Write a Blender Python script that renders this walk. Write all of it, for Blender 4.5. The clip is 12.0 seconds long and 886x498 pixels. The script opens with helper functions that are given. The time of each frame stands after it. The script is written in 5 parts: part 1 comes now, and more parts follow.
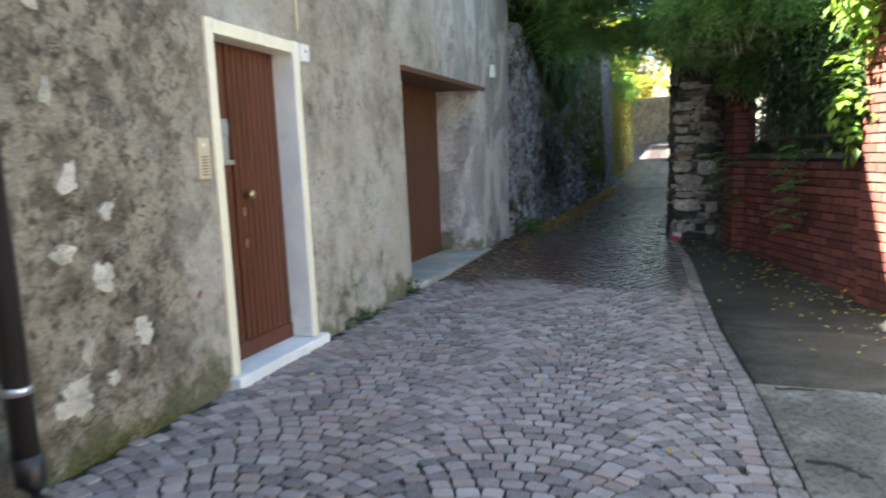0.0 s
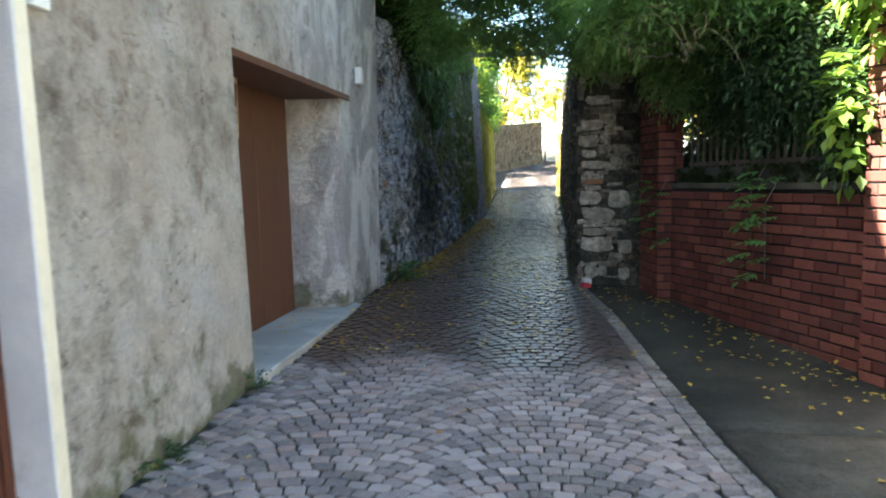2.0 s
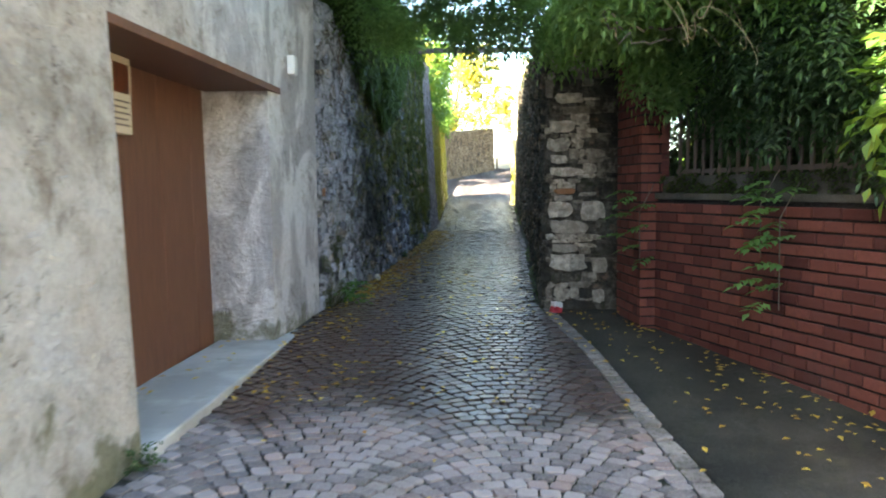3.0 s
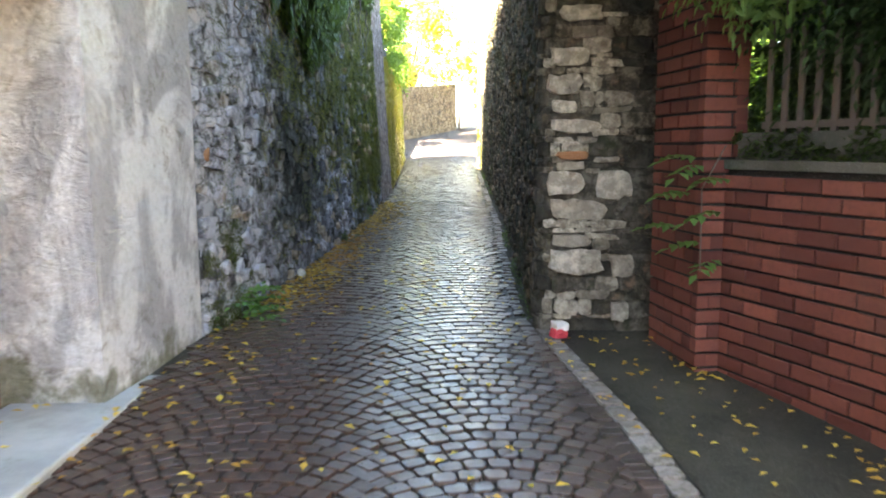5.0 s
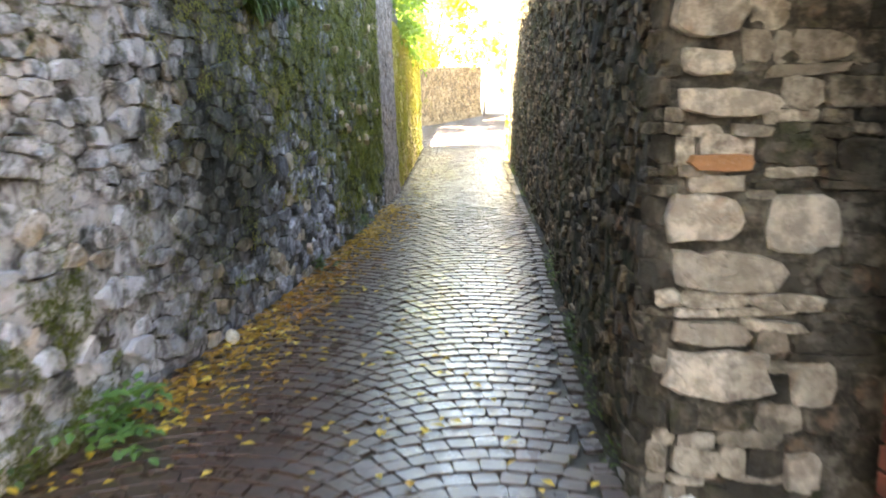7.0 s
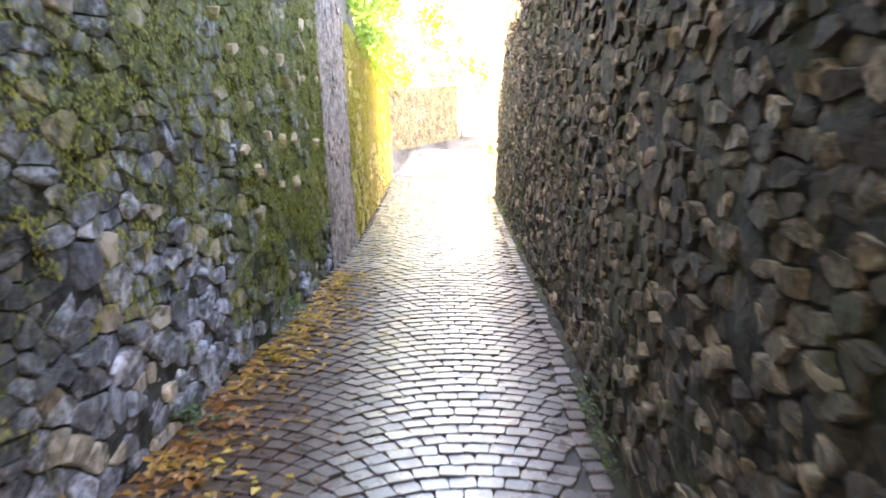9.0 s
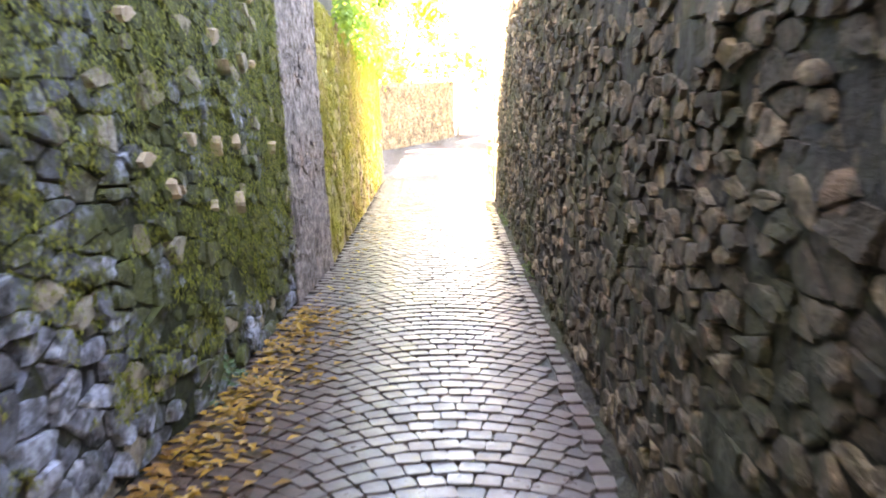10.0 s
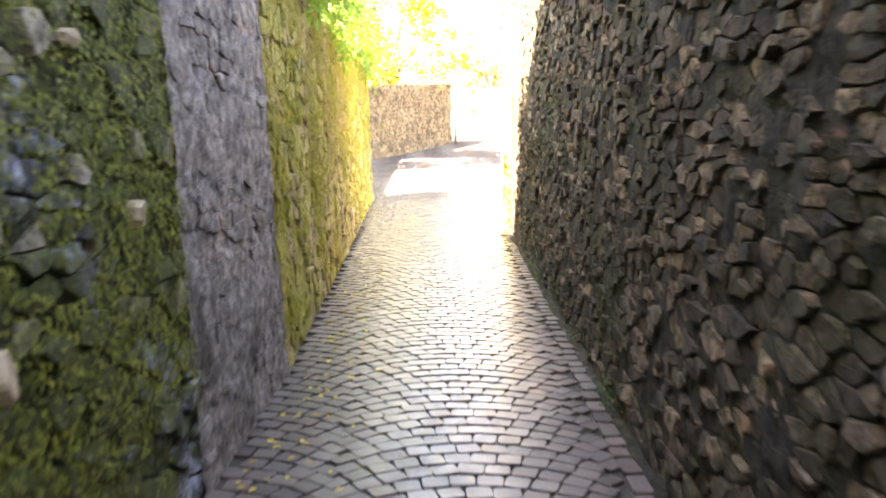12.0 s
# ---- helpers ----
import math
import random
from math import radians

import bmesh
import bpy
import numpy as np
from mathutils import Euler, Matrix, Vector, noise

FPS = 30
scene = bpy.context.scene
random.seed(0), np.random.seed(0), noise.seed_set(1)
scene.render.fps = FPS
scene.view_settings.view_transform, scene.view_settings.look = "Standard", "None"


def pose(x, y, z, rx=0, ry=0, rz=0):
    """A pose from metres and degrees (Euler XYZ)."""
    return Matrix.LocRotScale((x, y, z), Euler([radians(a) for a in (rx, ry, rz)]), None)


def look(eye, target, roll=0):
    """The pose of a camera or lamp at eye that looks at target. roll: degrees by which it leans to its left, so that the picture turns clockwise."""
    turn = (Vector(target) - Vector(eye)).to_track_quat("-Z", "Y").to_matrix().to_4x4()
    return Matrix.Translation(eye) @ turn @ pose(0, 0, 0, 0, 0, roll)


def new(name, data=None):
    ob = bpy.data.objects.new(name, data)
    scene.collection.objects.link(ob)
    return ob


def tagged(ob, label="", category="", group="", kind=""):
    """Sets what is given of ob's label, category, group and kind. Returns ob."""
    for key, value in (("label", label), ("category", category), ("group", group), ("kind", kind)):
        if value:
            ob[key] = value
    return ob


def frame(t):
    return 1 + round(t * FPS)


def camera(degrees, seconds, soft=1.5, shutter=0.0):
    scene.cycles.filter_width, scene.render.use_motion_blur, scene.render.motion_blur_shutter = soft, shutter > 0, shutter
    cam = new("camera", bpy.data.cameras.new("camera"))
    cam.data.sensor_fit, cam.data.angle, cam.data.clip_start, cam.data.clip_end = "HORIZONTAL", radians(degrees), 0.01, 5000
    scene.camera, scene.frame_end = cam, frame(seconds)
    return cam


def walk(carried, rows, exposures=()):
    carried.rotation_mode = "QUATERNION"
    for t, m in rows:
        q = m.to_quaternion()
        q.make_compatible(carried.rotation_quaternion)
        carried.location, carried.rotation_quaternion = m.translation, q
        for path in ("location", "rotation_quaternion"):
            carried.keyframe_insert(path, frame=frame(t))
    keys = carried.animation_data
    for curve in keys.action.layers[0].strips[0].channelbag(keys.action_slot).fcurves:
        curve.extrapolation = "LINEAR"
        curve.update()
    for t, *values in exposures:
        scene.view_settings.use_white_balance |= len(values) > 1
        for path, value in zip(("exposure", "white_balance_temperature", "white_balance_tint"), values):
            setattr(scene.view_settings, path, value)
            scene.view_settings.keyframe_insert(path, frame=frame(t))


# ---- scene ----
cam = camera(60.0, 12.0, soft=1.9, shutter=0.5)
METRES, EYE, TILT, LEAN, TURN = 16.1, 1.5, 0.0, 0.0, 17.1
ROWS = [
    (0.0, 0.0, 0.0, 0.0, -0.12, -6.88, 0.98),
    (0.5, -0.007, 0.0384, 0.0016, -6.37, -6.2, 0.35),
    (1.0, -0.0064, 0.0799, 0.0017, -9.91, -5.56, 0.83),
    (1.5, -0.0093, 0.1177, 0.0001, -9.41, -5.6, 0.04),
    (2.0, -0.0038, 0.1567, 0.0006, -11.43, -5.01, 0.73),
    (2.5, 0.0028, 0.1922, 0.0011, -12.94, -4.62, 0.5),
    (3.0, 0.012, 0.2333, 0.0018, -15.2, -4.53, 0.5),
    (5.0, 0.0626, 0.3965, 0.0021, -18.16, -7.44, 0.17),
    (5.5, 0.0797, 0.4361, 0.0021, -18.52, -7.4, -0.1),
    (6.0, 0.0918, 0.4785, 0.0015, -17.71, -7.71, -0.77),
    (6.5, 0.1048, 0.5135, 0.0023, -17.89, -8.89, -0.51),
    (7.0, 0.1177, 0.5572, 0.0043, -16.38, -8.44, -0.54),
    (9.0, 0.1694, 0.7159, 0.0139, -18.13, -6.94, 0.07),
    (9.5, 0.1805, 0.7552, 0.0143, -18.06, -6.94, -0.75),
    (10.0, 0.1987, 0.7978, 0.0175, -18.38, -7.09, 0.19),
    (10.5, 0.2095, 0.8341, 0.019, -17.66, -7.58, -1.16),
    (11.0, 0.2194, 0.8775, 0.0236, -18.34, -7.53, -0.91),
    (11.5, 0.2296, 0.915, 0.0279, -17.87, -7.29, -0.78),
    (12.0, 0.2405, 0.9583, 0.0319, -19.03, -6.93, -0.16),
]
walk(cam, [(t, pose(0, 0, EYE, TILT, LEAN, TURN) @ pose(METRES * x, METRES * y, METRES * z, 90 + pitch, roll, yaw)) for t, x, y, z, yaw, pitch, roll in ROWS],
     exposures=[(0.0, 3.86, 6450, 2), (1.5, 3.91, 6350, 0), (3.0, 4.62, 6700, 1), (5.0, 5.57, 7600, 7), (6.0, 5.78, 8100, 9), (7.0, 6.11, 9000, 11), (9.0, 6.77, 8900, 21), (10.5, 6.68, 8900, 22), (12.0, 6.05, 9000, 21)])

# ---- world, sun, exposure ----
world = bpy.data.worlds.new("sky")
scene.world = world
world.use_nodes = True
wn = world.node_tree
sky = wn.nodes.new("ShaderNodeTexSky")
sky.sky_type = "NISHITA"
sky.sun_disc = False
SUN = Vector((-0.6, -0.45, 0.68)).normalized()
sky.sun_elevation = math.asin(SUN.z)
sky.sun_rotation = math.atan2(SUN.x, SUN.y)
wn.links.new(sky.outputs[0], wn.nodes["Background"].inputs[0])
wn.nodes["Background"].inputs[1].default_value = 0.05
sun = new("sun", bpy.data.lights.new("sun", "SUN"))
sun.data.energy, sun.data.angle, sun.data.color = 5.0, radians(0.6), (1.0, 0.93, 0.82)
sun.matrix_world = look(SUN * 40, (0, 0, 0))


# ---- materials ----
class Nodes:
    """A small builder of node materials."""

    def __init__(self, name, rough=0.8, metal=0.0, spec=0.5):
        self.m = bpy.data.materials.new(name)
        self.m.use_nodes = True
        self.t = self.m.node_tree
        self.b = self.t.nodes["Principled BSDF"]
        self.b.inputs["Roughness"].default_value = rough
        self.b.inputs["Metallic"].default_value = metal
        self.b.inputs["Specular IOR Level"].default_value = spec
        self.pos = self.t.nodes.new("ShaderNodeNewGeometry").outputs["Position"]
        self.isl = self.pos.node.outputs["Random Per Island"]
        self.rnd = self.t.nodes.new("ShaderNodeObjectInfo").outputs["Random"]

    def put(self, a, b):
        self.t.links.new(a, b)

    def noise(self, scale, detail=4.0, rough=0.6, squash=(1, 1, 1), dist=0.0):
        mp = self.t.nodes.new("ShaderNodeMapping")
        mp.inputs["Scale"].default_value = squash
        self.put(self.pos, mp.inputs["Vector"])
        n = self.t.nodes.new("ShaderNodeTexNoise")
        n.inputs["Scale"].default_value = scale
        n.inputs["Detail"].default_value = detail
        n.inputs["Roughness"].default_value = rough
        n.inputs["Distortion"].default_value = dist
        self.put(mp.outputs[0], n.inputs["Vector"])
        return n.outputs["Fac"]

    def span(self, v, a, b, lo=0.0, hi=1.0):
        r = self.t.nodes.new("ShaderNodeMapRange")
        r.interpolation_type = "SMOOTHSTEP"
        for i, x in zip(("From Min", "From Max", "To Min", "To Max"), (a, b, lo, hi)):
            r.inputs[i].default_value = x
        self.put(v, r.inputs["Value"])
        return r.outputs["Result"]

    def math(self, op, a, b):
        n = self.t.nodes.new("ShaderNodeMath")
        n.operation = op
        for i, v in enumerate((a, b)):
            if isinstance(v, (int, float)):
                n.inputs[i].default_value = v
            else:
                self.put(v, n.inputs[i])
        return n.outputs[0]

    def axis(self, k):
        n = self.t.nodes.new("ShaderNodeSeparateXYZ")
        self.put(self.pos, n.inputs[0])
        return n.outputs[k]

    def mix(self, fac, a, b, blend="MIX"):
        n = self.t.nodes.new("ShaderNodeMix")
        n.data_type, n.blend_type = "RGBA", blend
        for k, v in ((0, fac), (6, a), (7, b)):
            if isinstance(v, (int, float)):
                n.inputs[k].default_value = v
            elif isinstance(v, tuple):
                n.inputs[k].default_value = (*v, 1)
            else:
                self.put(v, n.inputs[k])
        return n.outputs[2]

    def grey(self, v):
        n = self.t.nodes.new("ShaderNodeCombineColor")
        for i in range(3):
            self.put(v, n.inputs[i])
        return n.outputs[0]

    def colour(self, c):
        if isinstance(c, tuple):
            self.b.inputs["Base Color"].default_value = (*c, 1)
        else:
            self.put(c, self.b.inputs["Base Color"])
        return self

    def rough(self, v):
        self.put(v, self.b.inputs["Roughness"])
        return self

    def bump(self, h, strength=0.4, dist=0.01):
        n = self.t.nodes.new("ShaderNodeBump")
        n.inputs["Strength"].default_value, n.inputs["Distance"].default_value = strength, dist
        self.put(h, n.inputs["Height"])
        self.put(n.outputs[0], self.b.inputs["Normal"])
        return self


def wetness(k):
    """Where the lane is wet: past the dry forecourt, with an uneven edge."""
    return k.span(k.math("ADD", k.axis(1), k.math("MULTIPLY", k.noise(0.8, 3), 2.2)), 9.2, 9.9)


def cobble_material():
    k = Nodes("porphyry_setts", spec=0.32)
    one = k.math("FRACT", k.math("MULTIPLY", k.math("ADD", k.rnd, k.isl), 3.7), 0)
    tone = k.mix(one, (0.105, 0.093, 0.095), (0.33, 0.29, 0.285))
    tone = k.mix(k.span(k.math("FRACT", k.math("MULTIPLY", one, 13.1), 0), 0.8, 0.95, 0.0, 0.6), tone, (0.29, 0.205, 0.185))
    tone = k.mix(k.span(k.noise(1.1, 6, 0.65), 0.5, 0.64, 0.0, 0.5), tone, k.mix(1.0, tone, (0.5, 0.54, 0.47), "MULTIPLY"))
    c = k.mix(k.span(k.noise(0.7, 3), 0.45, 0.7), tone, k.mix(0.35, tone, (0.26, 0.16, 0.14)))
    c = k.mix(k.span(k.noise(60, 3), 0.4, 0.75), c, k.mix(0.35, c, (0.42, 0.38, 0.36)))
    w = wetness(k)
    # wet leaf mould below the rubble wall, darkened to paint in the wall's reflection
    brown = k.span(k.math("ADD", k.axis(0), k.math("MULTIPLY", k.noise(1.3, 5, 0.65), 0.9)), -0.85, -0.35, 0.85, 0.0)
    brown = k.math("MULTIPLY", brown, k.math("MULTIPLY", w, k.span(k.axis(1), 17.2, 18.8, 1.0, 0.0)))
    c = k.mix(w, c, k.mix(1.0, c, (0.28, 0.24, 0.22), "MULTIPLY"))
    c = k.mix(brown, c, k.mix(k.span(k.noise(24, 4), 0.4, 0.65), (0.035, 0.02, 0.015), (0.075, 0.038, 0.026)))
    k.colour(c).rough(k.math("SUBTRACT", k.span(k.noise(9, 4), 0.3, 0.7, 0.5, 0.72), k.math("MULTIPLY", k.math("MULTIPLY", w, k.span(k.axis(1), 10.0, 13.2, 0.8, 1.0)), k.span(k.axis(1), 14.0, 18.0, 0.29, 0.2))))
    k.put(k.math("ADD", k.math("MULTIPLY", k.math("MULTIPLY", w, k.span(k.axis(1), 10.0, 13.2, 0.6, 0.95)), k.span(k.axis(1), 14.0, 17.5, 0.34, 0.07)), k.span(k.axis(1), 16.0, 25.0, 0.0, 0.8)), k.b.inputs["Coat Weight"])
    k.b.inputs["Coat Roughness"].default_value = 0.34
    return k.bump(k.noise(45, 5), 0.35, 0.006).m


def joint_material():
    k = Nodes("sand_joints", 0.95)
    c = k.mix(k.span(k.noise(3, 5), 0.4, 0.65), (0.02, 0.018, 0.016), (0.02, 0.026, 0.011))
    c = k.mix(k.span(k.noise(90, 3), 0.55, 0.8), c, (0.06, 0.053, 0.046))
    w = wetness(k)
    c = k.mix(w, c, k.mix(1.0, c, (0.8, 0.72, 0.62), "MULTIPLY"))
    k.rough(k.math("SUBTRACT", 0.9, k.math("MULTIPLY", w, 0.36)))
    return k.colour(c).bump(k.noise(60, 6, 0.75), 0.9, 0.012).m


def plaster_material():
    k = Nodes("weathered_plaster", 0.93, spec=0.25)
    big, mid, fine = k.noise(0.55, 5, 0.6), k.noise(2.4, 7, 0.68), k.noise(28, 6, 0.7)
    c = k.mix(k.span(big, 0.38, 0.62), (0.45, 0.39, 0.32), (0.57, 0.535, 0.485))
    c = k.mix(k.span(mid, 0.40, 0.74, 0.0, 0.8), c, (0.24, 0.205, 0.165))
    c = k.mix(k.math("MULTIPLY", k.span(k.noise(11, 7, 0.74, (1, 1, 1.6), 0.6), 0.56, 0.62, 0.0, 0.8), k.span(k.noise(1.5, 4), 0.46, 0.62)), c, (0.15, 0.125, 0.10))
    old = k.span(k.math("ADD", k.axis(1), k.math("MULTIPLY", k.noise(1.1, 4), 1.6)), 4.2, 5.2, 1.0, 0.0)
    rot = k.mix(k.span(k.noise(3.3, 8, 0.72), 0.44, 0.58), (0.60, 0.52, 0.41), (0.26, 0.215, 0.16))
    rot = k.mix(k.span(k.noise(13, 8, 0.75, dist=0.5), 0.5, 0.6, 0.0, 0.85), rot, (0.075, 0.066, 0.045))
    rot = k.mix(k.span(k.noise(5.5, 6, 0.6, dist=0.6), 0.6, 0.64, 0.0, 0.8), rot, (0.52, 0.47, 0.40))
    rot = k.mix(k.span(k.noise(48, 5, 0.7), 0.45, 0.65, 0.0, 0.55), rot, k.mix(1.0, rot, (0.35, 0.31, 0.27), "MULTIPLY"))
    c = k.mix(k.math("MULTIPLY", old, 0.9), c, rot)
    pale = k.span(k.math("SUBTRACT", k.noise(1.7, 5), k.math("MULTIPLY", k.math("ABSOLUTE", k.math("SUBTRACT", k.axis(2), 0.75), 0), 0.28)), 0.4, 0.56)
    c = k.mix(k.math("MULTIPLY", pale, k.span(k.axis(1), 5.0, 6.4, 0.0, 0.8)), c, (0.56, 0.535, 0.51))
    end = k.span(k.math("ADD", k.axis(1), k.math("MULTIPLY", mid, 0.8)), 8.2, 10.6)
    c = k.mix(k.math("MULTIPLY", end, 0.9), c, k.mix(k.span(k.noise(1.9, 6, 0.62, (1, 1, 0.55), 0.8), 0.45, 0.58), (0.44, 0.435, 0.455), (0.78, 0.775, 0.785)))
    algae = k.span(k.math("SUBTRACT", k.noise(3.0, 6), k.math("MULTIPLY", k.axis(2), 0.42)), 0.36, 0.5)
    c = k.mix(k.math("MULTIPLY", algae, 0.75), c, (0.13, 0.135, 0.06))
    c = k.mix(k.span(fine, 0.42, 0.7, 0.0, 0.35), c, k.mix(1.0, c, (0.5, 0.46, 0.41), "MULTIPLY"))
    c = k.mix(k.math("MULTIPLY", k.span(k.noise(6.5, 9, 0.74, dist=0.8), 0.48, 0.66, 0.0, 0.85), k.span(k.noise(1.2, 5), 0.4, 0.62)), c, k.mix(1.0, c, (0.5, 0.45, 0.39), "MULTIPLY"))
    k.colour(c)
    h = k.math("ADD", k.math("MULTIPLY", k.noise(4.5, 7, 0.66, (1, 1, 1), 1.2), 1.1), k.math("MULTIPLY", fine, 0.22))
    h = k.math("ADD", h, k.math("MULTIPLY", k.noise(13, 7, 0.72, (1, 1, 1.5), 0.8), 0.45))
    h = k.math("ADD", h, k.math("MULTIPLY", old, k.math("MULTIPLY", k.noise(9, 7, 0.75), 1.6)))
    return k.bump(h, 0.95, 0.07).m


def rubble_material(name, a, b, moss, mossy, white=False, grow=0.0, few=1.0, soot=None, stain=0.75, grain=1.0):
    """Rubble stone with moss; white: remains of limewash near the house."""
    k = Nodes(name, 0.85, spec=0.35)
    c = k.mix(k.math("POWER", k.math("FRACT", k.math("ADD", k.rnd, k.isl), 0), few), a, b)
    c = k.mix(k.span(k.noise(7, 5, 0.7), 0.4, 0.6, 0.0, 0.7), c, k.mix(0.5, a, b))
    c = k.mix(k.span(k.noise(14, 6, 0.7), 0.35, 0.62, 0.0, grain), c, k.mix(1.0, c, (0.3, 0.28, 0.26), "MULTIPLY"))
    c = k.mix(k.span(k.noise(3.1, 6, 0.7), 0.5, 0.64, 0.0, stain), c, k.mix(1.0, c, (0.25, 0.24, 0.22), "MULTIPLY"))
    c = k.mix(k.span(k.noise(5, 4), 0.6, 0.72, 0, 0.15 if white else 0.5), c, (0.33, 0.2, 0.13))
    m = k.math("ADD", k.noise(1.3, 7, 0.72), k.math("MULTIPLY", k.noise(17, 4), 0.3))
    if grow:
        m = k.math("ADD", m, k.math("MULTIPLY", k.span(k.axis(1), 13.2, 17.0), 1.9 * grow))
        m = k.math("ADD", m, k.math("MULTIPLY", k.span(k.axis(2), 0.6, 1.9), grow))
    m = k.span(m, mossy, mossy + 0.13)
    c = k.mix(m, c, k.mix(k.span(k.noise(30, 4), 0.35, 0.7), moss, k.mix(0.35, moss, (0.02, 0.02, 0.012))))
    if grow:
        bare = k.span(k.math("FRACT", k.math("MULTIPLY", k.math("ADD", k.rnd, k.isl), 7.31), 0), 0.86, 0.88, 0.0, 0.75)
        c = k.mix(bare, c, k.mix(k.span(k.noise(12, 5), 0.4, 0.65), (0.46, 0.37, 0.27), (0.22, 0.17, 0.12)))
    if soot:
        s = k.span(k.math("ADD", k.axis(0), k.math("MULTIPLY", k.noise(2.4, 6, 0.7), 0.9)), soot, soot + 0.3, 0.0, 0.85)
        c = k.mix(s, c, k.mix(1.0, c, (0.22, 0.2, 0.17), "MULTIPLY"))
    if white:
        # Black wall streaks, stronger higher up, with the upper wall's shade painted in.
        streak_shade = k.math("MULTIPLY", k.span(k.noise(1.5, 6, 0.66, (1, 1, 0.35), 0.4), 0.36, 0.50), k.span(k.math("ADD", k.axis(1), k.math("MULTIPLY", k.noise(0.9, 4), 1.5)), 13.0, 14.1, 0.0, 0.94))
        streak_shade = k.math("MULTIPLY", streak_shade, k.math("MULTIPLY", k.span(k.axis(1), 14.0, 15.0, 1.0, 0.1), k.span(k.math("ADD", k.axis(2), k.noise(3, 4)), 1.0, 1.6, 0.25, 1.0)))
        c = k.mix(streak_shade, c, k.mix(1.0, c, (0.16, 0.17, 0.12), "MULTIPLY"))
        w = k.span(k.math("SUBTRACT", k.math("ADD", k.axis(1), k.math("MULTIPLY", k.noise(2.6, 6, 0.7), -3.2)), k.math("MULTIPLY", k.axis(2), 0.15)), 10.8, 11.8, 0.6, 0.0)
        w = k.math("MULTIPLY", w, k.span(k.noise(4.2, 7, 0.72, dist=0.5), 0.40, 0.54))
        c = k.mix(w, c, (0.62, 0.635, 0.71))
        c = k.mix(k.span(k.noise(5.1, 8, 0.76, dist=0.7), 0.51, 0.6, 0.0, 0.85), c, k.mix(1.0, c, (0.22, 0.23, 0.17), "MULTIPLY"))
    h = k.math("ADD", k.noise(22, 6, 0.72), k.math("MULTIPLY", k.noise(7, 5, 0.7), 1.5))
    return k.colour(c).bump(h, 0.9, 0.04).m


def brick_material():
    k = Nodes("red_facing_brick", 0.8, spec=0.35)
    c = k.mix(k.rnd, (0.09, 0.025, 0.019), (0.23, 0.074, 0.052))
    c = k.mix(k.span(k.noise(30, 5), 0.4, 0.75, 0, 0.5), c, (0.12, 0.04, 0.033))
    c = k.mix(k.span(k.noise(1.6, 5), 0.5, 0.75, 0, 0.55), c, (0.11, 0.055, 0.045))
    return k.colour(c).bump(k.noise(50, 5), 0.35, 0.006).m


def concrete_material(name, a, b, stain, damp=0.0, rot=0.0):
    k = Nodes(name, 0.9 - 0.35 * damp, spec=0.4)
    c = k.mix(k.span(k.noise(1.6, 6, 0.65), 0.38, 0.66), a, b)
    c = k.mix(k.span(k.noise(4.5, 6, 0.7), 0.55, 0.72, 0, 0.7), c, stain)
    c = k.mix(k.span(k.noise(110, 3), 0.5, 0.8, 0, 0.4), c, k.mix(0.5, c, (0.5, 0.48, 0.44)))
    if rot:
        c = k.mix(k.span(k.noise(26, 9, 0.8), 0.47, 0.6, 0.0, rot), c, k.mix(1.0, c, (0.34, 0.33, 0.24), "MULTIPLY"))
        c = k.mix(k.span(k.noise(2.6, 7, 0.7), 0.54, 0.66, 0.0, rot * 0.7), c, (0.07, 0.07, 0.03))
    h = k.math("ADD", k.noise(70, 5), k.math("MULTIPLY", k.noise(160, 3), 0.6)) if damp else k.noise(70, 5)
    return k.colour(c).bump(h, 0.7 if damp else 0.5, 0.008).m


def wood_material(name, a, b, rough, vertical=True):
    k = Nodes(name, rough, spec=0.4)
    sq = (14, 14, 0.7) if vertical else (14, 0.7, 14)
    c = k.mix(k.span(k.noise(5, 6, 0.65, sq), 0.3, 0.7), a, b)
    c = k.mix(k.math("MULTIPLY", k.rnd, 0.35), c, k.mix(1.0, c, (0.6, 0.55, 0.5), "MULTIPLY"))
    c = k.mix(k.span(k.noise(3, 5), 0.6, 0.8, 0, 0.4), c, k.mix(0.5, c, (0.1, 0.06, 0.04)))
    return k.colour(c).bump(k.noise(7, 5, 0.6, sq), 0.25, 0.004).m


def plain_material(name, c, rough=0.6, metal=0.0, wear=0.25):
    k = Nodes(name, rough, metal)
    d = tuple(x * 0.6 for x in c)
    return k.colour(k.mix(k.span(k.noise(18, 5), 0.45, 0.75, 0, wear), c, d)).bump(k.noise(60, 3), 0.1, 0.003).m


def leaf_material(name, a, b, c=None, thinness=0.4):
    k = Nodes(name, 0.5, spec=0.35)
    col = k.mix(k.isl, a, b)
    if c:
        col = k.mix(k.span(k.noise(1.2, 3), 0.52, 0.66), col, c)
    k.colour(col)
    thin = k.t.nodes.new("ShaderNodeBsdfTranslucent")
    k.put(k.mix(0.5, col, (0.25, 0.32, 0.03), "ADD"), thin.inputs[0])
    both = k.t.nodes.new("ShaderNodeMixShader")
    both.inputs[0].default_value = thinness
    k.put(k.b.outputs[0], both.inputs[1])
    k.put(thin.outputs[0], both.inputs[2])
    k.put(both.outputs[0], k.t.nodes["Material Output"].inputs[0])
    return k.m


